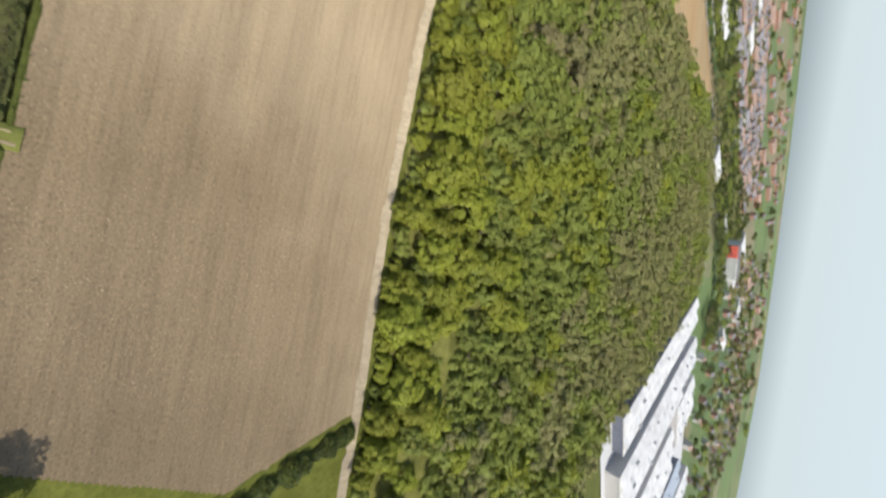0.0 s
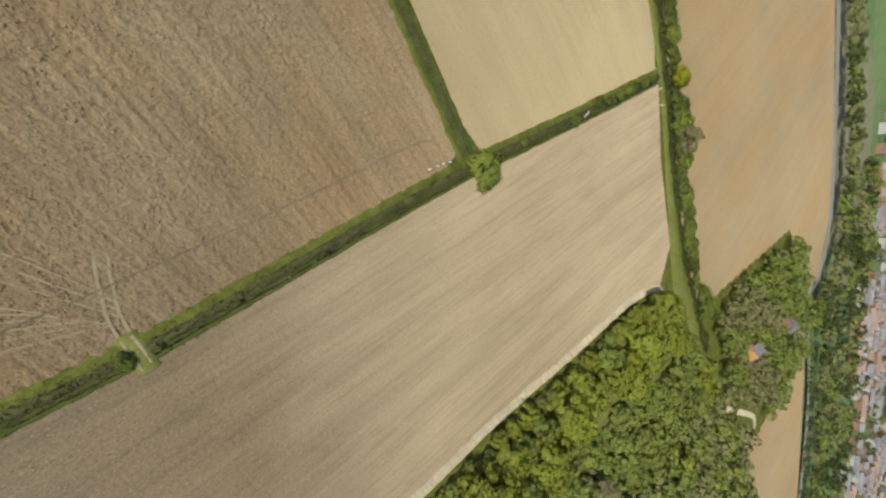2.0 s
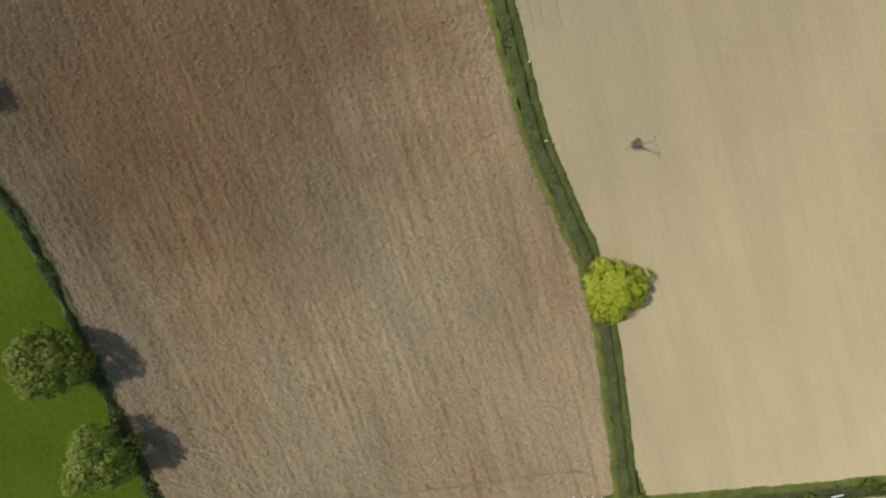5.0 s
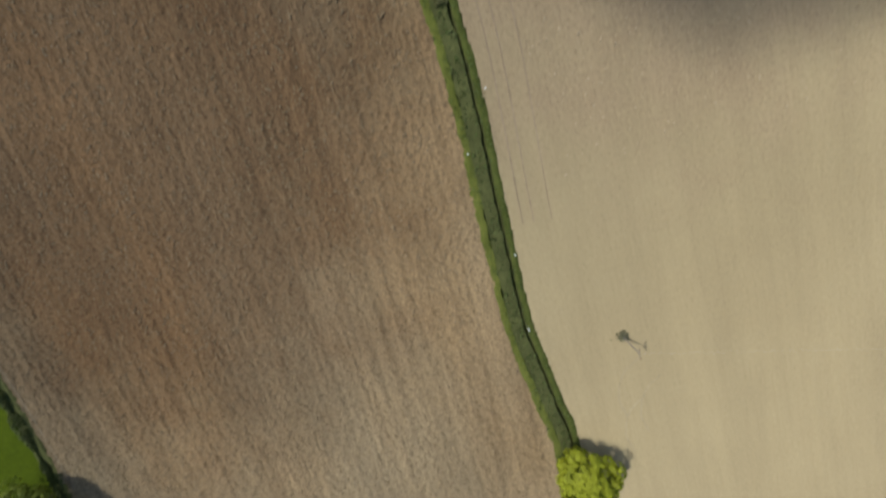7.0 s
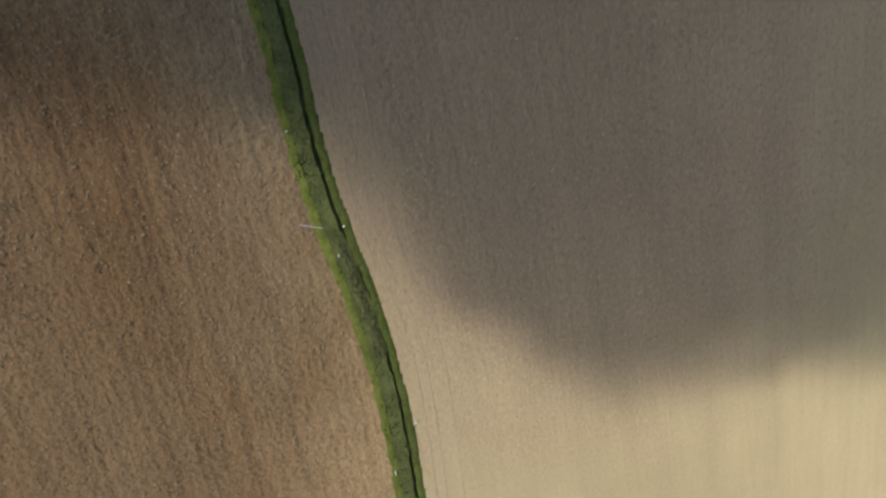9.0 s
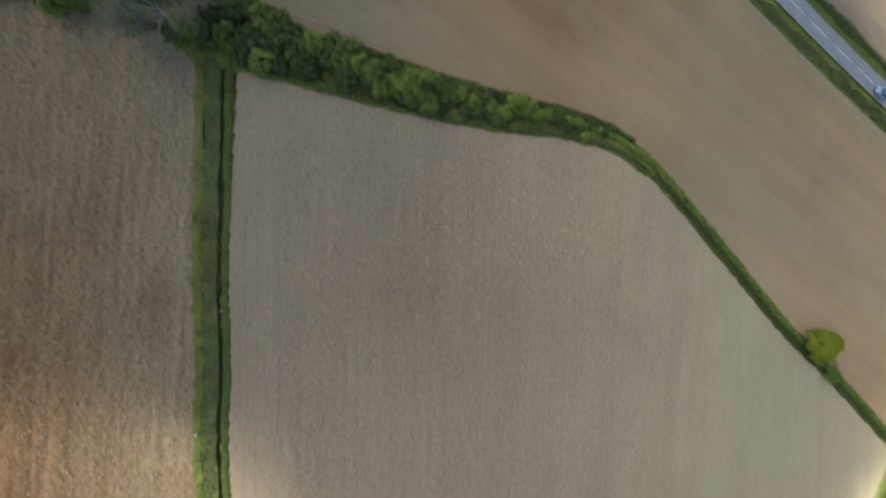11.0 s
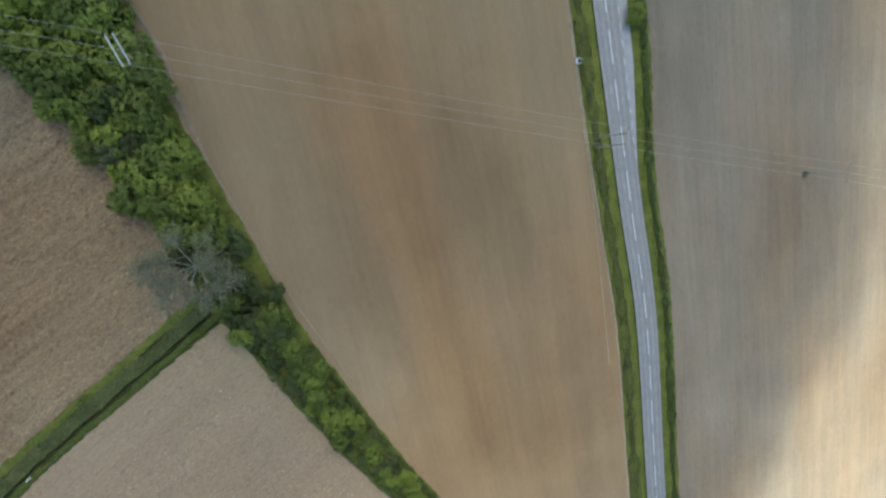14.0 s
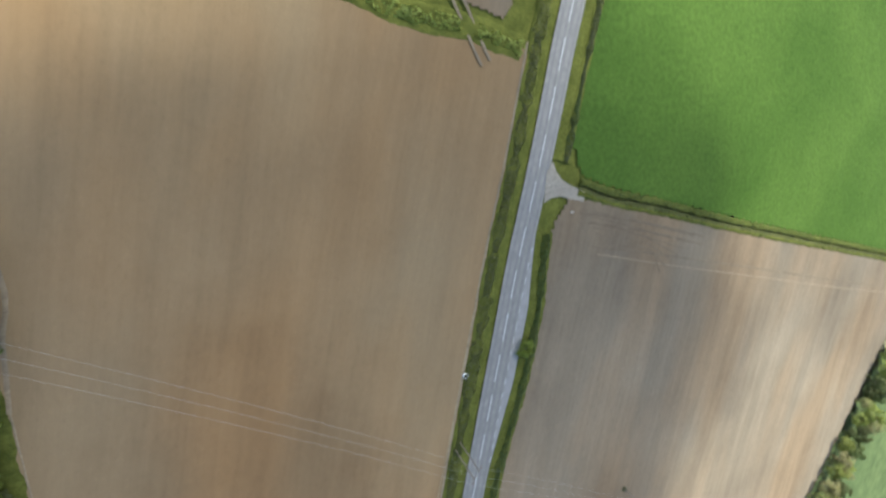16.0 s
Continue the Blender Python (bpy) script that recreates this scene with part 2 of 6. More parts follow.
# ---- geometry helpers ----
def mesh_of(name, verts, faces, mat, smooth=False, normals=None):
    me = bpy.data.meshes.new(name)
    v = np.asarray(verts, dtype=np.float32)
    f = np.asarray(faces, dtype=np.int32)
    me.vertices.add(len(v))
    me.vertices.foreach_set("co", v.ravel())
    k = f.shape[1]
    me.loops.add(f.size)
    me.loops.foreach_set("vertex_index", f.ravel())
    me.polygons.add(len(f))
    me.polygons.foreach_set("loop_start", np.arange(0, f.size, k, dtype=np.int32))
    me.polygons.foreach_set("loop_total", np.full(len(f), k, dtype=np.int32))
    if smooth:
        me.polygons.foreach_set("use_smooth", np.ones(len(f), dtype=bool))
    me.materials.append(mat)
    me.update(calc_edges=True)
    me.validate()
    if normals is not None and len(me.loops) == len(normals) * 4:
        n = normals / (np.linalg.norm(normals, axis=1)[:, None] + 1e-9)
        me.polygons.foreach_set("use_smooth", np.ones(len(me.polygons), dtype=bool))
        me.normals_split_custom_set(np.repeat(n, 4, axis=0).tolist())
    return me


def child(name, me, parent, label=""):
    ob = new(name, me)
    ob.parent = parent
    return tagged(ob, label)


def part(name, bm, mat, parent, label=""):
    me = bpy.data.meshes.new(name)
    bm.to_mesh(me)
    bm.free()
    me.materials.append(mat)
    return child(name, me, parent, label)


def thing(name, label, category, group="", at=(0, 0, 0), turn=0.0):
    ob = new(name)
    ob.matrix_world = Matrix.Translation(at) @ Matrix.Rotation(turn, 4, "Z")
    return tagged(ob, label, category, group)


def box(bm, cx, cy, cz, sx, sy, sz, bevel=0.0):
    r = bmesh.ops.create_cube(bm, size=1.0, matrix=Matrix.Translation((cx, cy, cz)) @ Matrix.Diagonal((sx, sy, sz, 1)))
    if bevel:
        ed = list({e for v in r["verts"] for e in v.link_edges})
        bmesh.ops.bevel(bm, geom=ed, offset=bevel, segments=2, affect="EDGES")
    return bm


def terrain(x, y):
    """Level on the plateau, falling into valleys to the north; the eastern one levels out under the town."""
    x, y = np.asarray(x, float), np.asarray(y, float)
    dx, dy = x + 130, y - 60
    r = np.maximum(np.hypot(dx, dy) - 300, 0)
    a = np.degrees(np.arctan2(dy, dx))
    k = np.where(a > -100, np.clip((a + 12) / 55, 0, 1), np.clip((-a - 100) / 60, 0, 1))
    far = np.clip(r - 700, 0, 450)
    s = np.minimum(r, 700)
    level = -0.08 * s * s / (s + 150) - 0.0775 * far + 0.0000861 * far * far
    east = np.clip((95 - a) / 40, 0, 1)
    return k * (east * level + (1 - east) * -0.08 * r * r / (r + 150))


def lattice(ix, iy, seed):
    h = (ix.astype(np.int64) * 374761393 + iy.astype(np.int64) * 668265263 + seed * 974634777) & 0x7FFFFFFF
    h = ((h ^ (h >> 13)) * 1274126177) & 0x7FFFFFFF
    return ((h ^ (h >> 16)) & 0xFFFF) / 65535.0


def vnoise(x, y, seed=0):
    ix, iy = np.floor(x), np.floor(y)
    fx, fy = x - ix, y - iy
    fx, fy = fx * fx * (3 - 2 * fx), fy * fy * (3 - 2 * fy)
    a, b = lattice(ix, iy, seed), lattice(ix + 1, iy, seed)
    c, d = lattice(ix, iy + 1, seed), lattice(ix + 1, iy + 1, seed)
    return (a * (1 - fx) + b * fx) * (1 - fy) + (c * (1 - fx) + d * fx) * fy - 0.5


def inside(poly, x, y):
    hit = np.zeros(np.shape(x), bool)
    n = len(poly)
    for i in range(n):
        (x1, y1), (x2, y2) = poly[i], poly[(i + 1) % n]
        if y1 != y2:
            c = ((y1 > y) != (y2 > y)) & (x < (x2 - x1) * (y - y1) / (y2 - y1) + x1)
            hit ^= c
    return hit


def densify(pts, step):
    """A smooth line through the points, with a point every step metres."""
    p = np.array(pts, float)
    q = np.vstack([2 * p[0] - p[1], p, 2 * p[-1] - p[-2]])
    out = []
    for i in range(1, len(q) - 2):
        n = max(1, int(np.linalg.norm(q[i + 1] - q[i]) / step))
        for s in np.arange(n) / n:
            out.append(0.5 * (2 * q[i] + (q[i + 1] - q[i - 1]) * s + (2 * q[i - 1] - 5 * q[i] + 4 * q[i + 1] - q[i + 2]) * s**2
                              + (3 * q[i] - q[i - 1] - 3 * q[i + 1] + q[i + 2]) * s**3))
    return np.array(out + [p[-1]])


def sides(line):
    d = np.gradient(line, axis=0)
    d /= np.linalg.norm(d, axis=1)[:, None] + 1e-9
    return np.stack([-d[:, 1], d[:, 0]], 1)


def shift(pts, off, step=4.0):
    """The line moved sideways (left is positive), as corner points."""
    line = densify(pts, step)
    return [tuple(p) for p in line + sides(line) * off]


FIELDS = []


def field(name, poly, res, mat, label, amp=0.0, turn=0.0, stretch=3.0, size=0.9, lift=0.0, category="field", rise=None):
    """A tilled field as a fine grid with clods and drill rows along turn."""
    px, py = [p[0] for p in poly], [p[1] for p in poly]
    gx, gy = np.arange(min(px), max(px) + res, res), np.arange(min(py), max(py) + res, res)
    nx, ny = len(gx), len(gy)
    X, Y = np.meshgrid(gx, gy, indexing="ij")
    c, s = math.cos(radians(turn)), math.sin(radians(turn))
    u, v = X * c + Y * s, -X * s + Y * c
    z = amp * (1.3 * vnoise(u / (stretch * size), v / size, 1) + 0.8 * vnoise(u / (stretch * size * 0.4), v / (size * 0.5), 2) + 0.9 * vnoise(u / 40, v / 0.95, 5))
    if rise is not None:
        z = z * rise(X, Y)
    Zs = terrain(X, Y) + z + lift
    mx, my = X[:-1, :-1] + res / 2, Y[:-1, :-1] + res / 2
    keep = inside(poly, mx, my)
    if lift == 0.0:
        FIELDS.append(poly)
    i, j = np.nonzero(keep)
    f = np.stack([i * ny + j, (i + 1) * ny + j, (i + 1) * ny + j + 1, i * ny + j + 1], 1)
    used, inv = np.unique(f, return_inverse=True)
    V = np.stack([X.ravel(), Y.ravel(), Zs.ravel()], 1)[used]
    ob = new(name, mesh_of(name, V, inv.reshape(f.shape), mat, True))
    return tagged(ob, label, category, kind="structure")


def ribbon(line, offs, mat, name, heights, rough=0.0, seed=3, widen=None):
    """A strip along a line: a cross-section of offsets and heights swept over the ground, wider or narrower by widen."""
    n = sides(line)
    offs, heights = np.array(offs, float), np.array(heights, float)
    P = line[:, None, :] + n[:, None, :] * offs[None, :, None] * (1.0 if widen is None else np.reshape(widen, (-1, 1, 1)))
    if rough:
        w = vnoise(P[..., 0] / 1.7, P[..., 1] / 1.7, seed) + 0.6 * vnoise(P[..., 0] / 0.6, P[..., 1] / 0.6, seed + 1)
        P = P + n[:, None, :] * (w * rough)[..., None]
    z = terrain(P[..., 0], P[..., 1]) + heights[None, :] * (1 + (0.5 * vnoise(P[..., 0] / 0.9, P[..., 1] / 0.9, seed + 2) if rough else 0))
    V = np.concatenate([P, z[..., None]], 2).reshape(-1, 3)
    a, b = len(line), len(offs)
    i, j = np.meshgrid(np.arange(a - 1), np.arange(b - 1), indexing="ij")
    i, j = i.ravel(), j.ravel()
    f = np.stack([i * b + j, i * b + j + 1, (i + 1) * b + j + 1, (i + 1) * b + j], 1)[:, ::-1]
    return mesh_of(name, V, f, mat, True)


def leaf_quads(centres, normals, size, rng):
    """One bent, pointed leaf cluster for each centre, facing its normal."""
    n = normals / (np.linalg.norm(normals, axis=1)[:, None] + 1e-9)
    r = rng.normal(size=n.shape)
    a = np.cross(n, r)
    a /= np.linalg.norm(a, axis=1)[:, None] + 1e-9
    b = np.cross(n, a)
    s = (size * rng.uniform(0.6, 1.35, len(n)))[:, None]
    v = np.stack([centres - a * s * 0.6, centres - b * s * 0.42 + n * s * 0.16, centres + a * s * 0.6, centres + b * s * 0.42 + n * s * 0.16], 1)
    return v.reshape(-1, 3), np.arange(len(n) * 4).reshape(-1, 4)


def crown_points(rng, radius, base, top, clumps, per, squash=1.0, clump_r=0.3):
    """Leaf places and normals: lumps of foliage over an uneven dome."""
    d = rng.normal(size=(clumps, 3))
    d[:, 2] = np.abs(d[:, 2]) * 0.95 - 0.3
    d /= np.linalg.norm(d, axis=1)[:, None]
    lobe = 1 + 0.16 * np.sin(3 * np.arctan2(d[:, 1], d[:, 0]) + rng.uniform(0, 6)) + 0.1 * np.sin(5 * np.arctan2(d[:, 1], d[:, 0]) + rng.uniform(0, 6))
    rad = (rng.uniform(0.62, 0.86, clumps) * lobe)[:, None]
    mid, half = base + (top - base) * 0.42, (top - base) * 0.62
    c = d * rad * np.array([radius, radius * squash, half]) + [0, 0, mid]
    cr = radius * clump_r * rng.uniform(0.65, 1.3, clumps)
    k = np.repeat(np.arange(clumps), per)
    e = rng.normal(size=(len(k), 3)) + d[k] * 0.7
    e[:, 2] = e[:, 2] * 0.85 + 0.3
    e /= np.linalg.norm(e, axis=1)[:, None]
    puff = e * 0.75 + d[k] * 0.35 + [0, 0, 0.34]
    p = c[k] + e * (cr[k] * rng.uniform(0.8, 1.05, len(k)))[:, None]
    nrm = e + rng.normal(size=e.shape) * 0.25
    keep = p[:, 2] > base * 0.4
    return p[keep], nrm[keep], c, (puff + rng.normal(size=e.shape) * 0.14)[keep]


def tube(bm, a, b, ra, rb, seg=6):
    a, b = Vector(a), Vector(b)
    q = (b - a).to_track_quat("Z", "Y").to_matrix()
    rings = []
    for p, r in ((a, ra), (b, rb)):
        rings.append([bm.verts.new(p + q @ Vector((math.cos(2 * math.pi * k / seg) * r, math.sin(2 * math.pi * k / seg) * r, 0))) for k in range(seg)])
    for k in range(seg):
        bm.faces.new((rings[0][k], rings[0][(k + 1) % seg], rings[1][(k + 1) % seg], rings[1][k]))
    bm.faces.new(rings[1])
    bm.faces.new(rings[0][::-1])


def tree(name, seed, radius, height, mat, label, category="tree", clumps=26, per=60, leaf=0.55, base=0.3, squash=1.0, lump=0.3):
    """A tree: tapered trunk with limbs, and a crown of leaf lumps."""
    rng = np.random.default_rng(seed)
    root = thing(name, label, category)
    p, n, c, puff = crown_points(rng, radius, height * base, height, clumps, per, squash, lump)
    bm = bmesh.new()
    lean = rng.uniform(-0.4, 0.4, 2)
    fork = (lean[0], lean[1], height * 0.42)
    tube(bm, (0, 0, -0.3), fork, 0.035 * height, 0.022 * height, 8)
    for q in c[:: max(1, clumps // 9)]:
        tube(bm, fork, tuple(q * 0.9), 0.016 * height, 0.004 * height, 5)
    part("trunk", bm, BARK, root, "grey-brown bark")
    v, f = leaf_quads(p, n, leaf, rng)
    child("crown", mesh_of("crown", v, f, mat, normals=puff), root)
    return root


def bare_tree(name, seed, radius, height, label):
    """A tree in bud: forking limbs and fine twigs with hardly any leaves."""
    rng = np.random.default_rng(seed)
    root = thing(name, label, "tree")
    limbs, twigs = bmesh.new(), []
    tube(limbs, (0, 0, -0.3), (0.2, 0.1, height * 0.3), 0.36, 0.24, 8)

    def grow(a, way, length, r, level):
        b = a + way * length
        tube(limbs, a, b, r, r * 0.62, 5 if level < 3 else 3)
        if level >= 4:
            twigs.append((a, b))
            return
        for _ in range(3 if level < 2 else 4):
            w = (way + Vector(rng.normal(size=3)) * 0.55 + Vector((0, 0, 0.08))).normalized()
            grow(a + way * length * rng.uniform(0.55, 1.0), w, length * rng.uniform(0.55, 0.78), r * 0.55, level + 1)

    for k in range(9):
        w = Vector((math.cos(k * 0.7 + 0.3), math.sin(k * 0.7 + 0.3), rng.uniform(0.45, 1.2))).normalized()
        grow(Vector((0.2, 0.1, height * rng.uniform(0.2, 0.3))), w, radius * rng.uniform(0.3, 0.42), 0.095, 1)
    part("branchwork", limbs, BARK_PALE, root, "pale grey branching limbs")
    pts = np.array([np.array(a) * (1 - s) + np.array(b) * s for a, b in twigs for s in np.linspace(-0.3, 1.3, 17)])
    pts = pts + rng.normal(size=pts.shape) * 0.55
    v, f = leaf_quads(pts, rng.normal(size=pts.shape), 0.23, rng)
    tagged(child("twig_growth", mesh_of("twig_growth", v, f, LEAF_TWIG), root, "grey-green budding twigs"), kind="stuff")
    return root


def hedge(label, pts, width, height, mat, verge=(1.2, 1.2), density=16, leaf=0.34, seed=1, gaps=(), name="hedge", ground=None):
    """A hedge on its grass bank: foliage lumps over a swept body, verge on both sides."""
    rng = np.random.default_rng(seed)
    root = thing(name, label, "hedge")
    line = densify(pts, 0.8)
    w = width / 2
    child("grass_bank", ribbon(line, [-w - verge[0], -w - verge[0] * 0.6, -w, 0, w, w + verge[1] * 0.6, w + verge[1]], ground or GRASS_VERGE, "grass_bank",
          [-0.15, 0.12, 0.22, 0.3, 0.22, 0.12, -0.15], 0.45, seed), root, "rough grass bank")
    n = sides(line)
    seg = np.linalg.norm(np.diff(line, axis=0), axis=1)
    count = int(seg.sum() * (width + 2 * height) * density)
    i = rng.integers(0, len(line) - 1, count)
    s = rng.uniform(0, 1, count)[:, None]
    base = line[i] * (1 - s) + line[i + 1] * s
    lump = 0.75 + 0.9 * vnoise(base[:, 0] / 1.6, base[:, 1] / 1.6, seed) + 0.5 * vnoise(base[:, 0] / 5, base[:, 1] / 5, seed + 7)
    a = rng.uniform(-0.15, math.pi + 0.15, count)
    off, up = np.cos(a) * w * lump, np.sin(a) * height * lump * rng.uniform(0.75, 1.05, count)
    P = base + n[i] * off[:, None]
    z = terrain(P[:, 0], P[:, 1]) + np.maximum(up, 0) + 0.25
    nr = np.stack([n[i, 0] * np.cos(a), n[i, 1] * np.cos(a), np.sin(a) + 0.2], 1) + rng.normal(size=(count, 3)) * 0.45
    keep = np.ones(count, bool)
    for gx, gy, gr in gaps:
        keep &= np.hypot(P[:, 0] - gx, P[:, 1] - gy) > gr
    v, f = leaf_quads(np.column_stack([P, z])[keep], nr[keep], leaf, rng)
    child("foliage", mesh_of("foliage", v, f, mat), root)
    return root


def ditch(label, pts, offs, seed=1, tufts=5.0, gap=None):
    """A drainage ditch between fields: grass banks, a scrubby shelf and a deep slit of a channel."""
    rng = np.random.default_rng(seed)
    root = thing("ditch", label, "ditch")
    line = densify(pts, 0.7)
    a, b, c, d, e = offs
    child("grass_bank", ribbon(line, [a - 0.3, a, a + 0.3 * (b - a), b], GRASS_VERGE, "grass_bank", [-0.2, 0.15, 0.32, 0.22], 0.4, seed), root, "bright green grass bank")
    child("shelf", ribbon(line, [b, b + 0.35 * (c - b), b + 0.7 * (c - b), c], GRASS_DITCH, "shelf", [0.215, 0.12, 0.10, 0.02], 0.35, seed + 4), root, "grey-green dead grass and bramble")
    child("channel", ribbon(line, [c - 0.05, c + 0.15 * (d - c), c + 0.5 * (d - c), d - 0.15 * (d - c), d + 0.05], GRASS_DITCH, "channel", [0.0, -0.6, -0.85, -0.6, 0.1], 0.12, seed + 8), root, "dark narrow water channel")
    child("far_bank", ribbon(line, [d, d + 0.4 * (e - d), e, e + 0.3], GRASS_DARK, "far_bank", [0.12, 0.3, 0.12, -0.2], 0.35, seed + 12), root, "dark green grass bank")
    seg = np.linalg.norm(np.diff(line, axis=0), axis=1).sum()
    count = int(seg * (e - a) * tufts)
    i = rng.integers(0, len(line) - 1, count)
    n = sides(line)
    off = rng.uniform(a, e, count)
    lump = vnoise(line[i, 0] / 2.2 + off, line[i, 1] / 2.2, seed + 3)
    keep = ((off < c) | (off > d)) & (lump > -0.2)
    if gap:
        keep &= np.hypot(line[i, 0] - gap[0], line[i, 1] - gap[1]) > gap[2]
    P = (line[i] + n[i] * off[:, None] + rng.uniform(-0.4, 0.4, (count, 2)))[keep]
    z = terrain(P[:, 0], P[:, 1]) + 0.28 + np.maximum(lump[keep], 0) * 0.5
    nr = rng.normal(size=(len(P), 3)) * 0.7 + [0, 0, 0.9]
    v, f = leaf_quads(np.column_stack([P, z]), nr, 0.34, rng)
    tagged(child("rough_grass", mesh_of("rough_grass", v, f, LEAF_HEDGE), root, "tussocks of rough grass"), kind="stuff")
    return root


# ---- ground ----
def ground_sheet():
    radii = np.concatenate([np.arange(0, 700, 25), np.arange(700, 2000, 100), np.arange(2000, 4501, 500)])
    n = 120
    a = np.arange(n) * 2 * math.pi / n
    X = -130 + radii[:, None] * np.cos(a)
    Y = 60 + radii[:, None] * np.sin(a)
    V = np.stack([X.ravel(), Y.ravel(), (terrain(X, Y) - 1.6).ravel()], 1)
    i, j = np.meshgrid(np.arange(len(radii) - 1), np.arange(n), indexing="ij")
    i, j = i.ravel(), j.ravel()
    f = np.stack([i * n + j, (i + 1) * n + j, (i + 1) * n + (j + 1) % n, i * n + (j + 1) % n], 1)
    m, t, p = shader("countryside")
    cell = node(t, "ShaderNodeTexVoronoi", Scale=0.0055)
    t.links.new(place_vec(t, 1, 1.5), cell.inputs["Vector"])
    sep = t.nodes.new("ShaderNodeSeparateColor")
    t.links.new(cell.outputs["Color"], sep.inputs[0])
    base = ramp(t, sep.outputs[0], [(0.0, (0.08, 0.13, 0.04)), (0.4, (0.13, 0.19, 0.06)), (0.62, (0.10, 0.13, 0.05)), (0.8, (0.24, 0.20, 0.12)), (1.0, (0.12, 0.17, 0.06))])
    fine = noise_fac(t, place_vec(t), 0.12, 6.0, 0.65)
    c = mix(t, base, ramp(t, fine, [(0.3, (0.55, 0.6, 0.5)), (0.7, (1.15, 1.1, 1.0))]), 0.7, "MULTIPLY")
    t.links.new(c, p.inputs["Base Color"])
    p.inputs["Roughness"].default_value = 0.9
    ob = new("ground", mesh_of("ground", V, f, m, True))
    tagged(ob, "wide green farmland running out to the hazy horizon", "ground", kind="structure")


ground_sheet()

HB = [(-0.5, 82.2), (-10, 82.5), (-26, 82.9), (-42, 83), (-57, 81.7), (-65, 79.6), (-74, 77.4), (-82, 75.5), (-94.7, 74.2), (-104.5, 73.3), (-122, 71.8), (-134, 69.9), (-144.6, 67.6), (-154.4, 64.8), (-166.4, 62.2), (-180, 60.4), (-193, 58), (-208, 56), (-227, 53.5)]
HA = [(-10, -40), (-9, -28), (-8.5, -14), (-5.8, 5.4), (-4, 29.7), (-0.4, 77.8), (4.8, 118.7), (10.6, 168.4)]
HL = [(-9, -15.2), (-30, -17.0), (-60, -18.8), (-84, -21.2), (-99, -24.6), (-140, -33), (-230, -50)]
LANE = [(130, 154), (104, 155.5), (84, 155.8), (63, 159.2), (38.5, 164.6), (15.5, 171.5), (-18.8, 179.5), (-60, 190), (-110, 207), (-170, 228)]
VERGE = [(58, -95), (61, -52), (61.2, -9.8), (61.9, 11), (63.4, 33), (65, 56), (70, 92), (73, 118), (78.5, 134.5), (85, 138.5)]


def clodded(x, y):
    """The seedbed is left cloddy in its western middle, rolled on the headland."""
    edge_y = np.interp(x, [p[0] for p in HB[::-1]], [p[1] for p in HB[::-1]])
    a = np.clip((-x - 112) / 40, 0, 1) * np.clip((y - edge_y - 8) / 4, 0, 1) * np.clip((x + 219 + np.maximum(0, 124 - y) * 0.02) / 4, 0, 1)
    return 1 + 2.4 * a * np.clip(1.6 - np.abs(y - 100) / 60, 0.3, 1)


HA_W, HA_E = shift(HA, 2.3), shift(HA, -2.2)
HB_S, HB_N = shift(HB[:-1], 2.6), shift(HB[:-1], -2.2)
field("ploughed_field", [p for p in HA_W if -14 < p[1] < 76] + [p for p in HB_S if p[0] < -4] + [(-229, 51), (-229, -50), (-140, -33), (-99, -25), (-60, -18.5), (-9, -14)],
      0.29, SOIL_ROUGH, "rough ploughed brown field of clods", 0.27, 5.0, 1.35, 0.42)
field("seedbed_field", [p for p in HB_N if p[0] < -5] + [(-229, 56), (-228, 75), (-229, 100), (-231, 116), (-230, 127), (-224.5, 139), (-214, 157), (-201, 176), (-191, 194), (-173, 224), (-110, 207), (-60, 190), (-19, 178), (7.0, 168)] + [p for p in HA_W if p[1] > 83][::-1],
      0.36, SOIL_PALE, "pale rolled seedbed field, cloddy towards the trees", 0.08, 9.0, 1.3, 0.45, rise=clodded)
field("harrowed_field", [p for p in HA_E if p[1] < 168] + [(12, 168), (37, 158), (70, 150), (80, 138), (73, 118), (70, 92), (65, 56), (62, 11), (61, -52), (35, -61)],
      0.5, SOIL_PINK, "harrowed pinkish brown field with drill lines", 0.13, 86.4, 4.0, 0.65)
field("far_tilled_field", [(-170, 230), (-110, 209), (-60, 192), (-19, 180), (14, 171), (37, 161), (70, 154.5), (108, 155), (112, 175), (129, 254), (146, 256), (186, 262), (190, 290), (163, 318), (119, 331), (67, 342), (0, 356), (-100, 370)],
      1.5, SOIL_ORANGE, "wide bare orange brown tilled field", 0.05, -95.0, 5.0, 1.5)
field("tilled_strip", [(192, 250), (214, 231), (220, 183), (205, 172), (241, 147), (384, 142), (400, 158), (454, 178), (300, 236), (215, 262)],
      1.5, SOIL_ORANGE, "bare tilled strip beside the wood", 0.05, -95.0, 5.0, 1.5)
field("pasture", [(-9, -13.6), (-60, -18), (-99, -24.5), (-140, -32.5), (-230, -49.5), (-230, -190), (-12, -190)], 1.0, GRASS_FIELD, "bright green grass pasture", 0.05, 20.0, 2.0, 1.2)



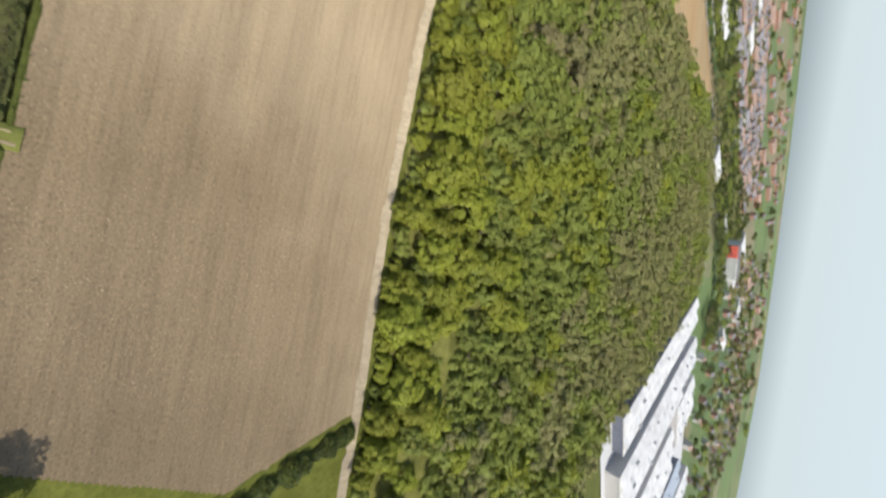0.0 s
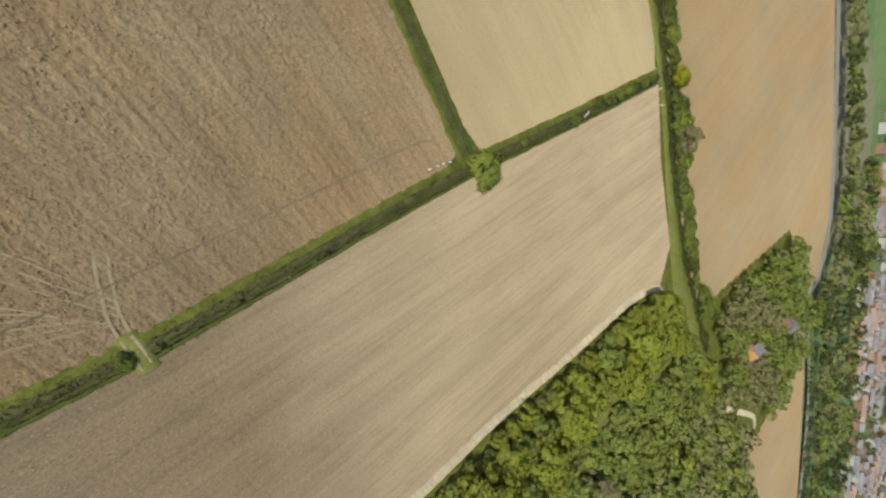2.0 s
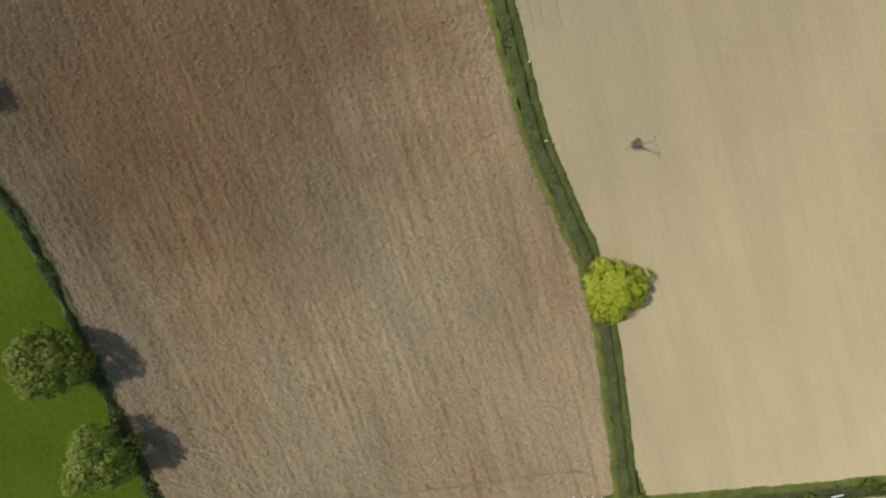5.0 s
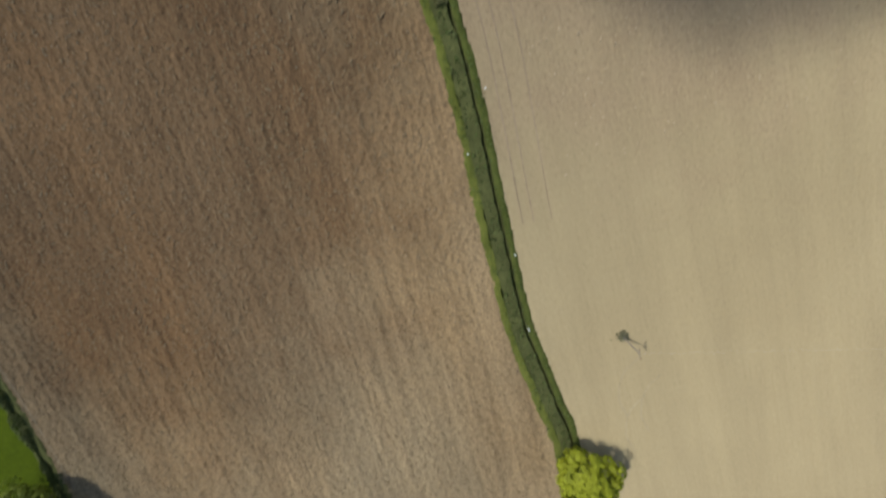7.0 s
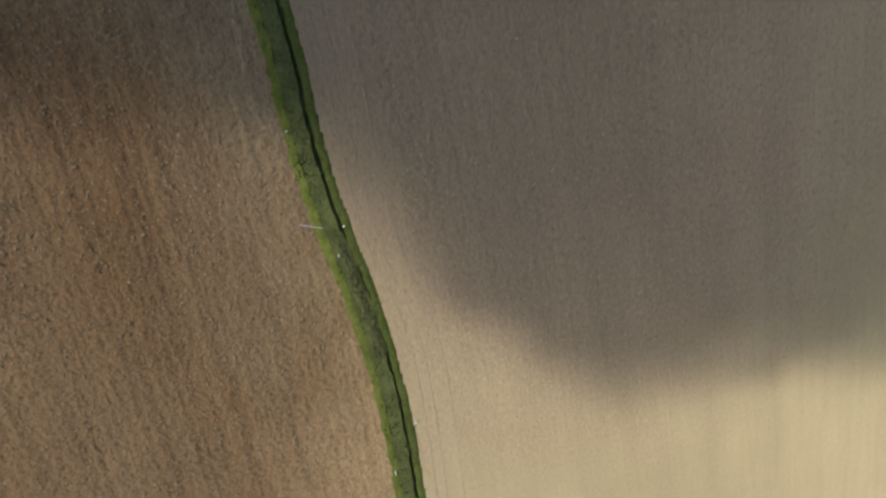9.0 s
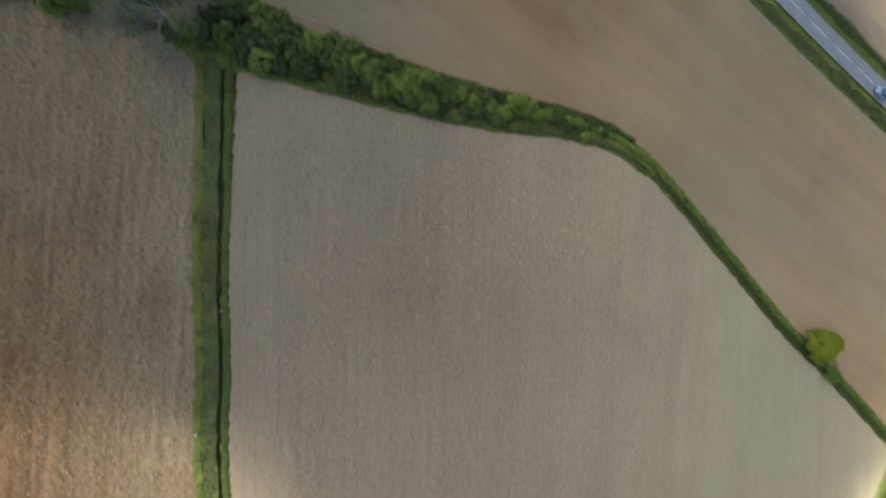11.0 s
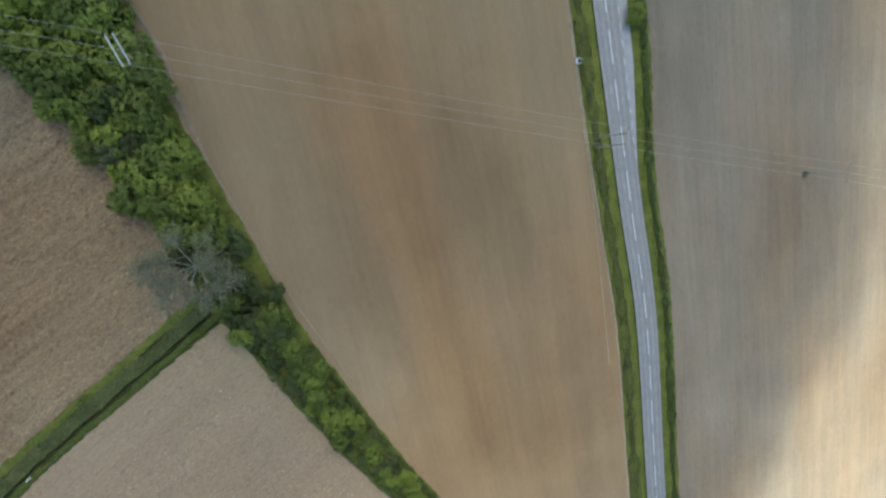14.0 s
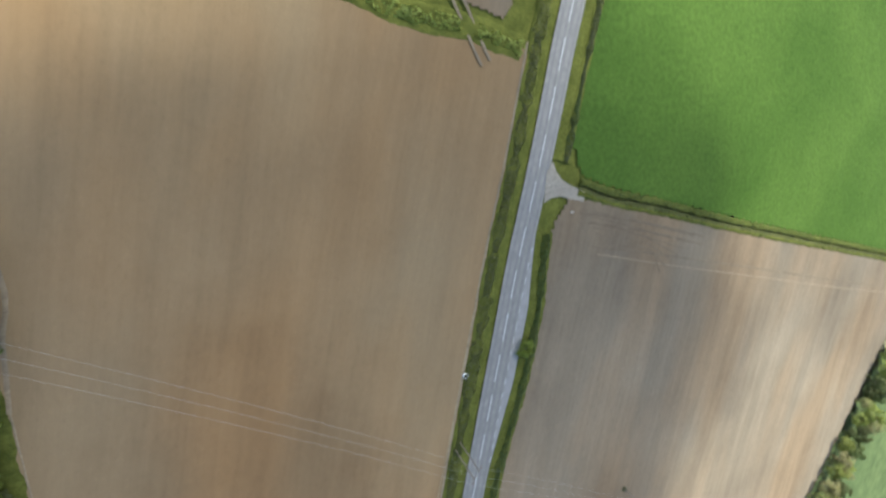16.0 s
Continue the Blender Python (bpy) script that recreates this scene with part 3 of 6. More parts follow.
def soil_clods(label, poly, count, low, high, mat, seed, thick=None):
    """Loose lumps of turned earth lying on a field, each a rough eight-sided stone."""
    rg = np.random.default_rng(seed)
    px, py = [p[0] for p in poly], [p[1] for p in poly]
    x, y = rg.uniform(min(px), max(px), count), rg.uniform(min(py), max(py), count)
    ok = inside(poly, x, y)
    if thick is not None:
        ok &= rg.uniform(0, 1, count) < thick(x, y)
    x, y = x[ok], y[ok]
    n = len(x)
    r = low + (high - low) * rg.uniform(0, 1, n) ** 2.5
    form = np.array([(1, 0, 0), (0, 1, 0), (-1, 0, 0), (0, -1, 0), (0, 0, 0.5), (0, 0, -0.6)])
    v = form[None] * rg.uniform(0.65, 1.35, (n, 6, 1)) + rg.normal(size=(n, 6, 3)) * 0.16
    a = rg.uniform(0, math.pi, n)
    c, q = np.cos(a)[:, None], np.sin(a)[:, None]
    v = np.stack([v[..., 0] * 1.35 * c - v[..., 1] * q, v[..., 0] * 1.35 * q + v[..., 1] * c, v[..., 2]], 2) * r[:, None, None]
    v += np.stack([x, y, terrain(x, y) + 0.06 + 0.15 * r], 1)[:, None]
    f = np.array([(0, 1, 4), (1, 2, 4), (2, 3, 4), (3, 0, 4), (1, 0, 5), (2, 1, 5), (3, 2, 5), (0, 3, 5)])
    faces = (np.arange(n)[:, None, None] * 6 + f[None]).reshape(-1, 3)
    tagged(new("soil_clods", mesh_of("soil_clods", v.reshape(-1, 3), faces, mat)), label, "clods", kind="stuff")


soil_clods("loose clods strewn over the ploughed field", [(-9, -12), (-4, 76), (-58, 77), (-122, 67), (-227, 49), (-227, -48), (-99, -22)], 80000, 0.06, 0.21, CLOD_BROWN, 301)
soil_clods("loose clods on the rough part of the seedbed", [(-100, 85), (-140, 78), (-219, 64), (-226, 120), (-200, 165), (-120, 160)], 26000, 0.06, 0.22, CLOD_PALE, 302,
           lambda x, y: np.clip((-x - 105) / 70, 0, 1) * np.clip(1.35 - np.abs(y - 95) / 45, 0.05, 1) * (0.6 + 0.8 * np.clip(vnoise(x / 9, y / 9, 61) + 0.3, 0, 1)))
soil_clods("loose clods on the harrowed field", [(-4, -14), (-2, 40), (58, 30), (58, -52), (34, -58)], 9000, 0.05, 0.15, CLOD_PALE, 303, lambda x, y: np.clip((25 - y) / 50, 0.1, 1))

# ---- ditches, hedges and the lane ----
# lines run so that the bright bank comes first and the channel lies to its far side
ditch("grassy drainage ditch between ploughed field and seedbed", [(-228, 53.2)] + HB[:-1][::-1], (-2.9, -1.7, 0.5, 1.1, 2.1), seed=12, tufts=3.5)
ditch("wide scrubby ditch between ploughed and harrowed fields", HA[::-1], (-2.6, -0.9, 1.5, 1.9, 2.5), seed=11, tufts=3.0, gap=(-5.9, 5.0, 2.0))
hedge("straggling brown bramble along the ditch", HA, 2.0, 0.6, LEAF_BRAMBLE, (0.1, 0.1), seed=11, density=5, leaf=0.32, gaps=((-5.7, 5.0, 2.4),), ground=GRASS_DITCH)
hedge("patch of brown bramble on the ditch shelf", [p for p in HB if -156 < p[0] < -130], 2.0, 0.7, LEAF_BRAMBLE, (0.1, 0.1), seed=17, density=9, leaf=0.3, ground=GRASS_DITCH)
hedge("dark hedge beside green pasture", HL, 2.1, 1.5, LEAF_DARK, (0.6, 0.5), seed=13, density=14, ground=GRASS_DITCH)
hedge("lane hedge with scattered bushes", LANE, 3.0, 2.0, LEAF_HEDGE, (1.0, 1.6), seed=14, density=8, leaf=0.5)
hedge("thick hedge closing the harrowed field", [(61, -53), (35, -62), (-9, -78)], 6.0, 3.4, LEAF_HEDGE, (1.4, 1.4), seed=15, density=9, leaf=0.5)

lane_grass = densify([(-171, 225), (-111, 204), (-61, 187), (-20, 175.8), (8, 170.8), (20, 168), (40, 161.8), (61, 155.6), (80, 150.4), (92, 148.4), (106, 150.2), (128, 151)], 1.0)
tagged(new("lane", ribbon(lane_grass, [-1.0, -0.7, 0, 0.7, 1.0], GRASS_LANE, "lane", [-0.1, 0.2, 0.24, 0.2, -0.1], 0.3, 7,
       np.interp(lane_grass[:, 0], [-100, 20, 40, 61, 80, 92, 106, 128], [1.3, 1.5, 2.0, 2.6, 3.6, 4.2, 3.2, 2.0]))), "pale green trodden grass lane beside the hedge", "lane", kind="structure")
verge = densify(VERGE, 1.0)
tagged(new("verge", ribbon(verge, [-2.2, -1.4, -0.4, 0.6, 1.0], TRACK, "verge", [0.02, 0.14, 0.16, 0.12, 0.0], 0.7, 5)), "pale trodden strip between field and wood", "path", kind="structure")
tagged(new("verge", ribbon(verge, [-5.5, -3.9, -3.0, -2.1], GRASS_VERGE, "verge", [0.0, 0.3, 0.3, 0.05], 0.6, 6)), "green grass strip along the wood edge", "grass", kind="structure")


def track(label, pts, width, mat, gauge=0.0, lift=0.10):
    """Wheel marks pressed along a line, one or two prints wide."""
    line = densify(pts, 0.8)
    for k in ((-0.5, 0.5) if gauge else (0.0,)):
        o = k * gauge
        me = ribbon(line, [o - width / 2, o - width / 6, o + width / 6, o + width / 2], mat, "tyre_track", [lift - 0.05, lift, lift, lift - 0.05], 0.25 * min(1, width), 31)
        tagged(new("tyre_track", me), label, "track", kind="structure")


culvert = densify([(-9.6, 5.4), (-6, 5.0), (-2.2, 4.6)], 0.6)
tagged(new("verge", ribbon(culvert, [-1.9, -1.5, 0, 1.5, 1.9], GRASS_LANE, "verge", [-0.2, 0.36, 0.40, 0.36, -0.2], 0.2, 9)), "earth crossing over the ditch culvert", "grass", kind="structure")
track("pale wheel track over the culvert", [(-9, 5.3), (-5.6, 5.0), (-2.6, 4.6)], 0.5, TRACK_SOFT, 1.7, 0.45)
track("pale wheel track leaving the culvert", [(-22, 10.5), (-18, 8.4), (-13, 6.2), (-9, 5.3)], 0.5, TRACK_SOFT, 1.7, 0.16)
for k in range(6):
    track("pale sweeping wheel marks in the corner", [(-11.5 - 0.8 * k, 6 - 0.8 * k), (-13.5 - 1.4 * k, 1.5 - 0.6 * k), (-16 - 1.8 * k, -5 - 0.3 * k), (-18.5 - 2.0 * k, -11.5)], 0.34, TRACK_SOFT, 0.0, 0.10)
for k in range(3):
    track("pale sweeping wheel marks in the corner", [(-12 - k, 7 + 0.5 * k), (-19 - 1.5 * k, 3 + k), (-27 - 2 * k, -2 + k), (-33 - 2 * k, -9)], 0.3, TRACK_SOFT, 0.0, 0.09)
track("pale dry strip between hedge and plough", [p for p in shift(HL, -2.6, 6.0) if p[0] > -135], 0.24, TRACK_PALE, 0.0, 0.10)
track("dark furrow line along the headland", [(-22, -14), (-19, -4), (-14.5, 38), (-12, 70), (-9, 76)], 0.35, TRACK_DARK, 0.0, 0.2)
for k, off in enumerate((4.8, 6.6, 9.6)):
    run = [(x, y + off) for x, y in [(-100, 73.2), (-134, 70), (-154.4, 63.8), (-180, 60), (-205 - 1.0 * k, 56)]]
    track("faint tractor line turning along the headland", run + [(-216 + 0.5 * off, 57.5 + off), (-222.5 + 0.6 * off, 66 + 0.6 * off), (-226.5 + off, 80), (-229 + off, 104), (-226.5 + 0.8 * off, 122)], 0.22, TRACK_PRINT, 0.0, 0.09)
track("curved tractor turning marks", [(-204, 78), (-207, 70), (-213, 68.5), (-216, 73), (-216, 84)], 0.35, TRACK_PRINT, 0.0, 0.09)
for x0, y0 in ((-68, 92), (-64, 96), (-60, 93)):
    track("curved tractor turning marks", [(x0 - 4, y0 + 4), (x0 - 1, y0 + 1), (x0 + 4, y0), (x0 + 8, y0 + 1.5)], 0.3, TRACK_SOFT, 0.0, 0.09)

# ---- road ----
ROAD_LEFT = [(-356, -70), (-334.6, -15), (-328.5, 2), (-323.5, 16), (-317.8, 31), (-313, 45), (-307, 62.5), (-299.8, 84), (-291.5, 109), (-272.0, 155.5), (-258.3, 194.5), (-251, 220), (-238, 290), (-220, 400)]
road = densify(ROAD_LEFT, 1.5)
ASPHALT = plain("road_asphalt", (0.215, 0.203, 0.18), 0.8, 0.0, 0.5, 0.16)
ASPHALT_WORN = plain("worn_asphalt", (0.18, 0.172, 0.158), 0.8, 0.0, 0.8, 0.15)
ASPHALT_PALE = plain("dusty_asphalt", (0.25, 0.242, 0.225), 0.85, 0.0, 0.7, 0.14)
PAINT = plain("road_paint", (0.5, 0.5, 0.48), 0.7, 0.0, 5.0, 0.25)
ROAD_N = sides(road)


def layby(y):
    """Width of the asphalt: a lay-by swells the far side."""
    return 5.3 + 2.0 * np.clip(np.minimum((y - 25) / 15, (76 - y) / 20), 0, 1)


WIDE = layby(road[:, 1])


def road_strip(lo, hi, z, mat, name):
    P = np.stack([road + ROAD_N * (lo * (1 - k) + hi * k)[:, None] for k in np.linspace(0, 1, 5)], 1)
    V = np.concatenate([P, (terrain(P[..., 0], P[..., 1]) + z)[..., None]], 2).reshape(-1, 3)
    i, j = np.meshgrid(np.arange(len(road) - 1), np.arange(4), indexing="ij")
    i, j = i.ravel(), j.ravel()
    f = np.stack([i * 5 + j, i * 5 + j + 1, (i + 1) * 5 + j + 1, (i + 1) * 5 + j], 1)[:, ::-1]
    return mesh_of(name, V, f, mat, True)


road_ob = tagged(new("road", road_strip(0 * WIDE, WIDE, 0.10, ASPHALT, "road")), "grey asphalt country road with a lay-by", "road", kind="structure")
in_bay = np.maximum(WIDE - 0.12, 5.36)
child("lay_by", road_strip(0 * WIDE + 5.34, in_bay, 0.106, ASPHALT_PALE, "lay_by"), road_ob, "paler gravelly lay-by surface")
for lo in (0.7, 2.0, 3.05, 4.35):
    child("wheel_path", road_strip(0 * WIDE + lo, 0 * WIDE + lo + 0.5, 0.106, ASPHALT_WORN, "wheel_path"), road_ob, "darker worn wheel path")
# centre line: six-metre marks, three-metre gaps
run = np.concatenate([[0], np.cumsum(np.linalg.norm(np.diff(road, axis=0), axis=1))])
for k in range(int(run[-1] / 9)):
    s0 = 2.0 + 9 * k
    if not 40 < s0 < 330:
        continue
    ss = np.linspace(s0, s0 + 6, 5)
    cx = np.stack([np.interp(ss, run, (road + ROAD_N * 2.62)[:, a]) for a in (0, 1)], 1)
    child("lane_mark", ribbon(cx, [-0.09, 0.09], PAINT, "lane_mark", [0.114, 0.114]), road_ob)


bay_edge = road + ROAD_N * 5.25
for k in np.nonzero((road[:, 1] > 28) & (road[:, 1] < 73))[0][::2]:
    child("lane_mark", ribbon(bay_edge[k:k + 2], [-0.05, 0.05], PAINT, "lane_mark", [0.118, 0.118]), road_ob)


def along(offset, a, b):
    """Part of the road's left edge from y=a to y=b, moved sideways by offset."""
    m = (road[:, 1] >= a) & (road[:, 1] <= b)
    return (road + ROAD_N * np.reshape(offset, (-1, 1)))[m][::5]


def edge(offset, a, b):
    return [tuple(p) for p in along(offset, a, b)]


field("brown_field", [(-233, 127), (-234.5, 113), (-234.5, 100), (-235, 76), (-237, 46), (-241, 24), (-244, 5), (-252, -40), (-296, -18), (-318, -9)] + edge(-3.8, -6, 285) + [(-172, 232), (-193, 196), (-203, 177), (-211, 164.5), (-228.5, 137)],
      0.8, SOIL_BROWN, "smooth dark brown sown field", 0.07, 70.0, 5.0, 0.9)
field("weathered_field", [(-334, 21), (-345, 25), (-387, 39.5), (-477, 70), (-489, 102), (-465, 129), (-440, 159), (-411, 192), (-368, 220), (-308, 232), (-262, 237)] + edge(WIDE + 3.6, 24, 224)[::-1],
      0.9, SOIL_GREY, "weathered grey brown field with tractor lines", 0.08, 70.0, 5.0, 0.9)
field("green_crop", [(-337.5, 17.5), (-346, 21.5), (-388, 36.4), (-484, 68.5), (-520, 20), (-480, -60)] + edge(WIDE + 3.8, -58, 13), 0.9, GRASS_CROP, "lush bright green cereal crop", 0.06, 70.0, 3.0, 0.9)
field("brown_field", [(-258, -42), (-296, -22), (-322, -12), (-330, -22), (-350, -72), (-270, -110)], 0.5, SOIL_GREY, "small grey brown field behind a hedge", 0.05, 112.0, 6.0, 0.9)

def bank(label, pts, offs, seed):
    line = densify(pts, 1.0)
    tagged(new("verge", ribbon(line, offs, GRASS_VERGE, "verge", [-0.2] + [0.12] * (len(offs) - 2) + [-0.2], 0.4, seed)), label, "grass", kind="structure")


bank("mown grass verge along the road", along(0.0, -60, 330), [-5.0, -4.2, -2.6, -1.2, 0.05], 41)
bank("grass verge on the lay-by side", along(WIDE, 24, 330), [-0.05, 1.2, 2.6, 3.8, 5.0], 42)
bank("grass verge beside the crop", along(WIDE, -60, 14), [-0.05, 1.2, 2.6, 3.8, 5.2], 43)
hedge("scrubby hedge in the road's grass verge", along(-3.3, -60, 225), 2.7, 0.8, LEAF_BRAMBLE, (0.3, 0.3), seed=21, density=8, leaf=0.34)
hedge("low hedge and ditch behind the lay-by", along(WIDE + 2.5, 25, 225), 1.7, 1.1, LEAF_HEDGE, (0.3, 0.3), seed=22, density=13, leaf=0.36)
hedge("low hedge beside the green crop", along(WIDE + 3.2, -60, 14), 1.6, 1.0, LEAF_HEDGE, (0.3, 0.3), seed=23, density=13, leaf=0.36)
ditch("grassy ditch dividing crop and bare field", [(-336.5, 19.6), (-345, 23.4), (-361, 28.8), (-393, 40.2), (-484, 70.6)], (-1.7, -0.9, -0.1, 0.4, 1.7), seed=24, tufts=3.0)
hedge("scrubby hedge beside the small field", [(-325, -7), (-314, -11), (-306, -12.5), (-297, -16), (-258, -34)], 2.4, 0.9, LEAF_MID, (1.2, 1.2), seed=25, density=8, leaf=0.4, gaps=((-315, -11.5, 2.0),))
track("pale wheel tracks through the hedge gap", [(-310.5, -22), (-313.5, -15), (-316, -8.5), (-317.5, -5)], 0.55, TRACK_PALE, 1.9, 0.26)
track("pale dry field edge beside the road verge", along(-5.2, -8, 230), 0.5, TRACK_PALE, 0.0, 0.12)
track("pale dry stubble edge along the tree belt", [(-246.5, 4), (-246, 11), (-245.6, 18), (-243.5, 24), (-241, 34)], 0.6, TRACK_PALE, 0.0, 0.14)
track("thin dry field edge along the tree belt", [(-241, 34), (-239.3, 46), (-237.8, 59), (-236.8, 78)], 0.25, TRACK_PALE, 0.0, 0.08)
field("gravel_entrance", [(-327.4, 21.4), (-329.0, 20.9), (-331.2, 20.7), (-334.0, 21.8), (-337.3, 23.0), (-338.2, 21.2), (-334.8, 19.3), (-332.2, 17.6), (-330.9, 15.6), (-330.2, 13.6), (-328.6, 15.6)], 0.2, GRAVEL, "pale worn gravel field entrance", 0.05, 0.0, 1.5, 0.8, 0.15, "path")
track("pale tractor line across the field", [(-340.4, 35.2), (-362, 43), (-401, 56.5), (-440, 70), (-482, 84)], 0.3, TRACK_PALE, 0.0, 0.07)
track("dark tractor line across the field", [(-339, 33), (-362, 40.6), (-401, 54), (-440, 67.6), (-482, 81.6)], 0.4, TRACK_DARK, 0.0, 0.07)
track("dark rutted headland marks", [(-336, 26), (-352, 31), (-376, 40)], 0.5, TRACK_DARK, 1.9, 0.07)
for k in range(7):
    track("dark rutted headland marks", [(-337 - 0.8 * k, 24.5 + 1.5 * k), (-350 - k, 29.3 + 1.4 * k + (k % 3) * 0.4), (-372 + 2 * k, 38 + 1.1 * k)], 0.22, TRACK_DARK, 0.0, 0.07)
track("faint tractor line in the sown field", [(-309, 40), (-297, 74), (-282, 112)], 0.2, TRACK_SOFT, 0.0, 0.09)



def rough_ground(res=1.6):
    """Rough grass in every corner that no field or ditch takes up."""
    gx, gy = np.arange(-366, 232, res), np.arange(-134, 268, res)
    X, Y = np.meshgrid(gx, gy, indexing="ij")
    mx, my = X[:-1, :-1] + res / 2, Y[:-1, :-1] + res / 2
    keep = np.ones(mx.shape, bool)
    for poly in FIELDS:
        full = np.ones(mx.shape, bool)
        for dx, dy in ((2.2, 0), (-2.2, 0), (0, 2.2), (0, -2.2)):
            full &= inside(poly, mx + dx, my + dy)
        keep &= ~full
    for line, wide in ((HB[:-2] + [(-226, 53.4)], 2.4), (HA, 2.6), ([(-339, 20.6), (-345, 23.4), (-361, 28.8), (-393, 40.2)], 1.2)):
        for p in densify(line, 1.2):
            keep &= np.hypot(mx - p[0], my - p[1]) > wide
    i, j = np.nonzero(keep)
    ny = len(gy)
    f = np.stack([i * ny + j, (i + 1) * ny + j, (i + 1) * ny + j + 1, i * ny + j + 1], 1)
    used, inv = np.unique(f, return_inverse=True)
    Z = terrain(X, Y) - 0.3 + 0.12 * vnoise(X / 3, Y / 3, 17)
    V = np.stack([X.ravel(), Y.ravel(), Z.ravel()], 1)[used]
    tagged(new("rough_grass", mesh_of("rough_grass", V, inv.reshape(f.shape), GRASS_VERGE, True)), "rough grass in the field corners", "grass", kind="structure")


rough_ground()

# ---- trees ----
def put(source, x, y, s=1.0, a=0.0, group=""):
    ob = copy_thing(source, Matrix.Translation((x, y, float(terrain(x, y)))) @ Matrix.Rotation(a, 4, "Z") @ Matrix.Diagonal((s, s, s, 1)))
    return tagged(ob, group=group)


def seat(source, x, y, a=0.0):
    """Stands the first of a kind at its own place."""
    source.matrix_basis = Matrix.Translation((x, y, float(terrain(x, y)))) @ Matrix.Rotation(a, 4, "Z")


def spots(poly, gap, seed, jitter=0.35):
    rng = np.random.default_rng(seed)
    xs, ys = [p[0] for p in poly], [p[1] for p in poly]
    gx, gy = np.meshgrid(np.arange(min(xs), max(xs), gap), np.arange(min(ys), max(ys), gap))
    gx = gx.ravel() + rng.uniform(-jitter, jitter, gx.size) * gap
    gy = gy.ravel() + rng.uniform(-jitter, jitter, gy.size) * gap
    k = inside(poly, gx, gy)
    return np.stack([gx[k], gy[k]], 1)


def tone(x, y, seed, size, r):
    return float(vnoise(np.array(x / size), np.array(y / size), seed)) + r.uniform(-0.25, 0.25)


WOOD = [(64.5, -120), (65, -52), (65.2, 11), (67.2, 35), (69, 58), (73.8, 92), (76.8, 118), (82.5, 134), (118, 139), (177, 155), (241, 142), (381, 132), (446, 75), (446, -6), (327, -58), (250, -91), (170, -150)]
tagged(new("woodland_floor", ribbon(densify([(66, -20), (250, 0), (480, 20)], 20), [-170, -130, -90, -50, 0, 50, 90, 128], LITTER, "woodland_floor", [-0.9] + [-0.25] * 6 + [-0.9])), "brown leaf litter under the wood", "ground", kind="structure")
UNDERGROWTH = grass("undergrowth", (0.12, 0.125, 0.035), (0.19, 0.185, 0.06), 0.08, 0.5)


def undergrowth(res=1.8):
    """Shrubs and saplings added below the crowns, so the wood's gaps look less dark."""
    gx, gy = np.arange(62, 450, res), np.arange(-160, 160, res)
    X, Y = np.meshgrid(gx, gy, indexing="ij")
    full = sum(inside(WOOD, X + 9 * math.cos(a), Y + 9 * math.sin(a)).astype(float) for a in np.arange(8) * math.pi / 4) / 8
    mx, my = X[:-1, :-1] + res / 2, Y[:-1, :-1] + res / 2
    i, j = np.nonzero(inside(WOOD, mx, my))
    ny = len(gy)
    f = np.stack([i * ny + j, (i + 1) * ny + j, (i + 1) * ny + j + 1, i * ny + j + 1], 1)
    used, inv = np.unique(f, return_inverse=True)
    Z = terrain(X, Y) - 0.3 + np.clip(full * 1.8 - 0.8, 0, 1) * (6.0 + 3.0 * vnoise(X / 3.2, Y / 3.2, 27) + 2.0 * vnoise(X / 1.9, Y / 1.9, 28))
    V = np.stack([X.ravel(), Y.ravel(), Z.ravel()], 1)[used]
    tagged(new("undergrowth", mesh_of("undergrowth", V, inv.reshape(f.shape), UNDERGROWTH, True)), "dense olive-green undergrowth below the trees", "undergrowth", kind="stuff")


undergrowth()
OAK = [tree("tree", 101 + k, r, h, m, lab, clumps=c, per=n, leaf=0.7, base=0.08, lump=q) for k, (r, h, m, lab, c, n, q) in enumerate([
    (5.6, 13, LEAF_BRIGHT, "broad woodland tree in fresh yellow-green leaf", 70, 46, 0.24),
    (3.8, 13, LEAF_MID, "woodland tree in mid-green spring leaf", 34, 50, 0.33),
    (4.2, 14, LEAF_GREY, "woodland tree still olive-brown in bud", 36, 50, 0.3),
    (3.2, 12, LEAF_MID, "slender woodland tree in green leaf", 28, 50, 0.36),
    (7.4, 15, LEAF_BRIGHT, "large rounded woodland tree in bright new leaf", 110, 46, 0.2)])]
rng = np.random.default_rng(7)
front = spots([(64.5, -120), (65, -52), (65.2, 11), (67.2, 35), (69, 58), (73.8, 92), (76.8, 118), (82.5, 134), (100, 134), (92, 92), (87, 40), (84, -10), (83, -120)], 8.8, 74, 0.3)
FARM_WAY = densify([(156, 147), (163, 151), (184.6, 167.5), (204.5, 181.6), (211.9, 180.1)], 3.0)


def clear_of(places, way, gap):
    """Leaves out the places nearer than gap to a way."""
    return places[np.array([np.hypot(*(way - p).T).min() > gap for p in places])]


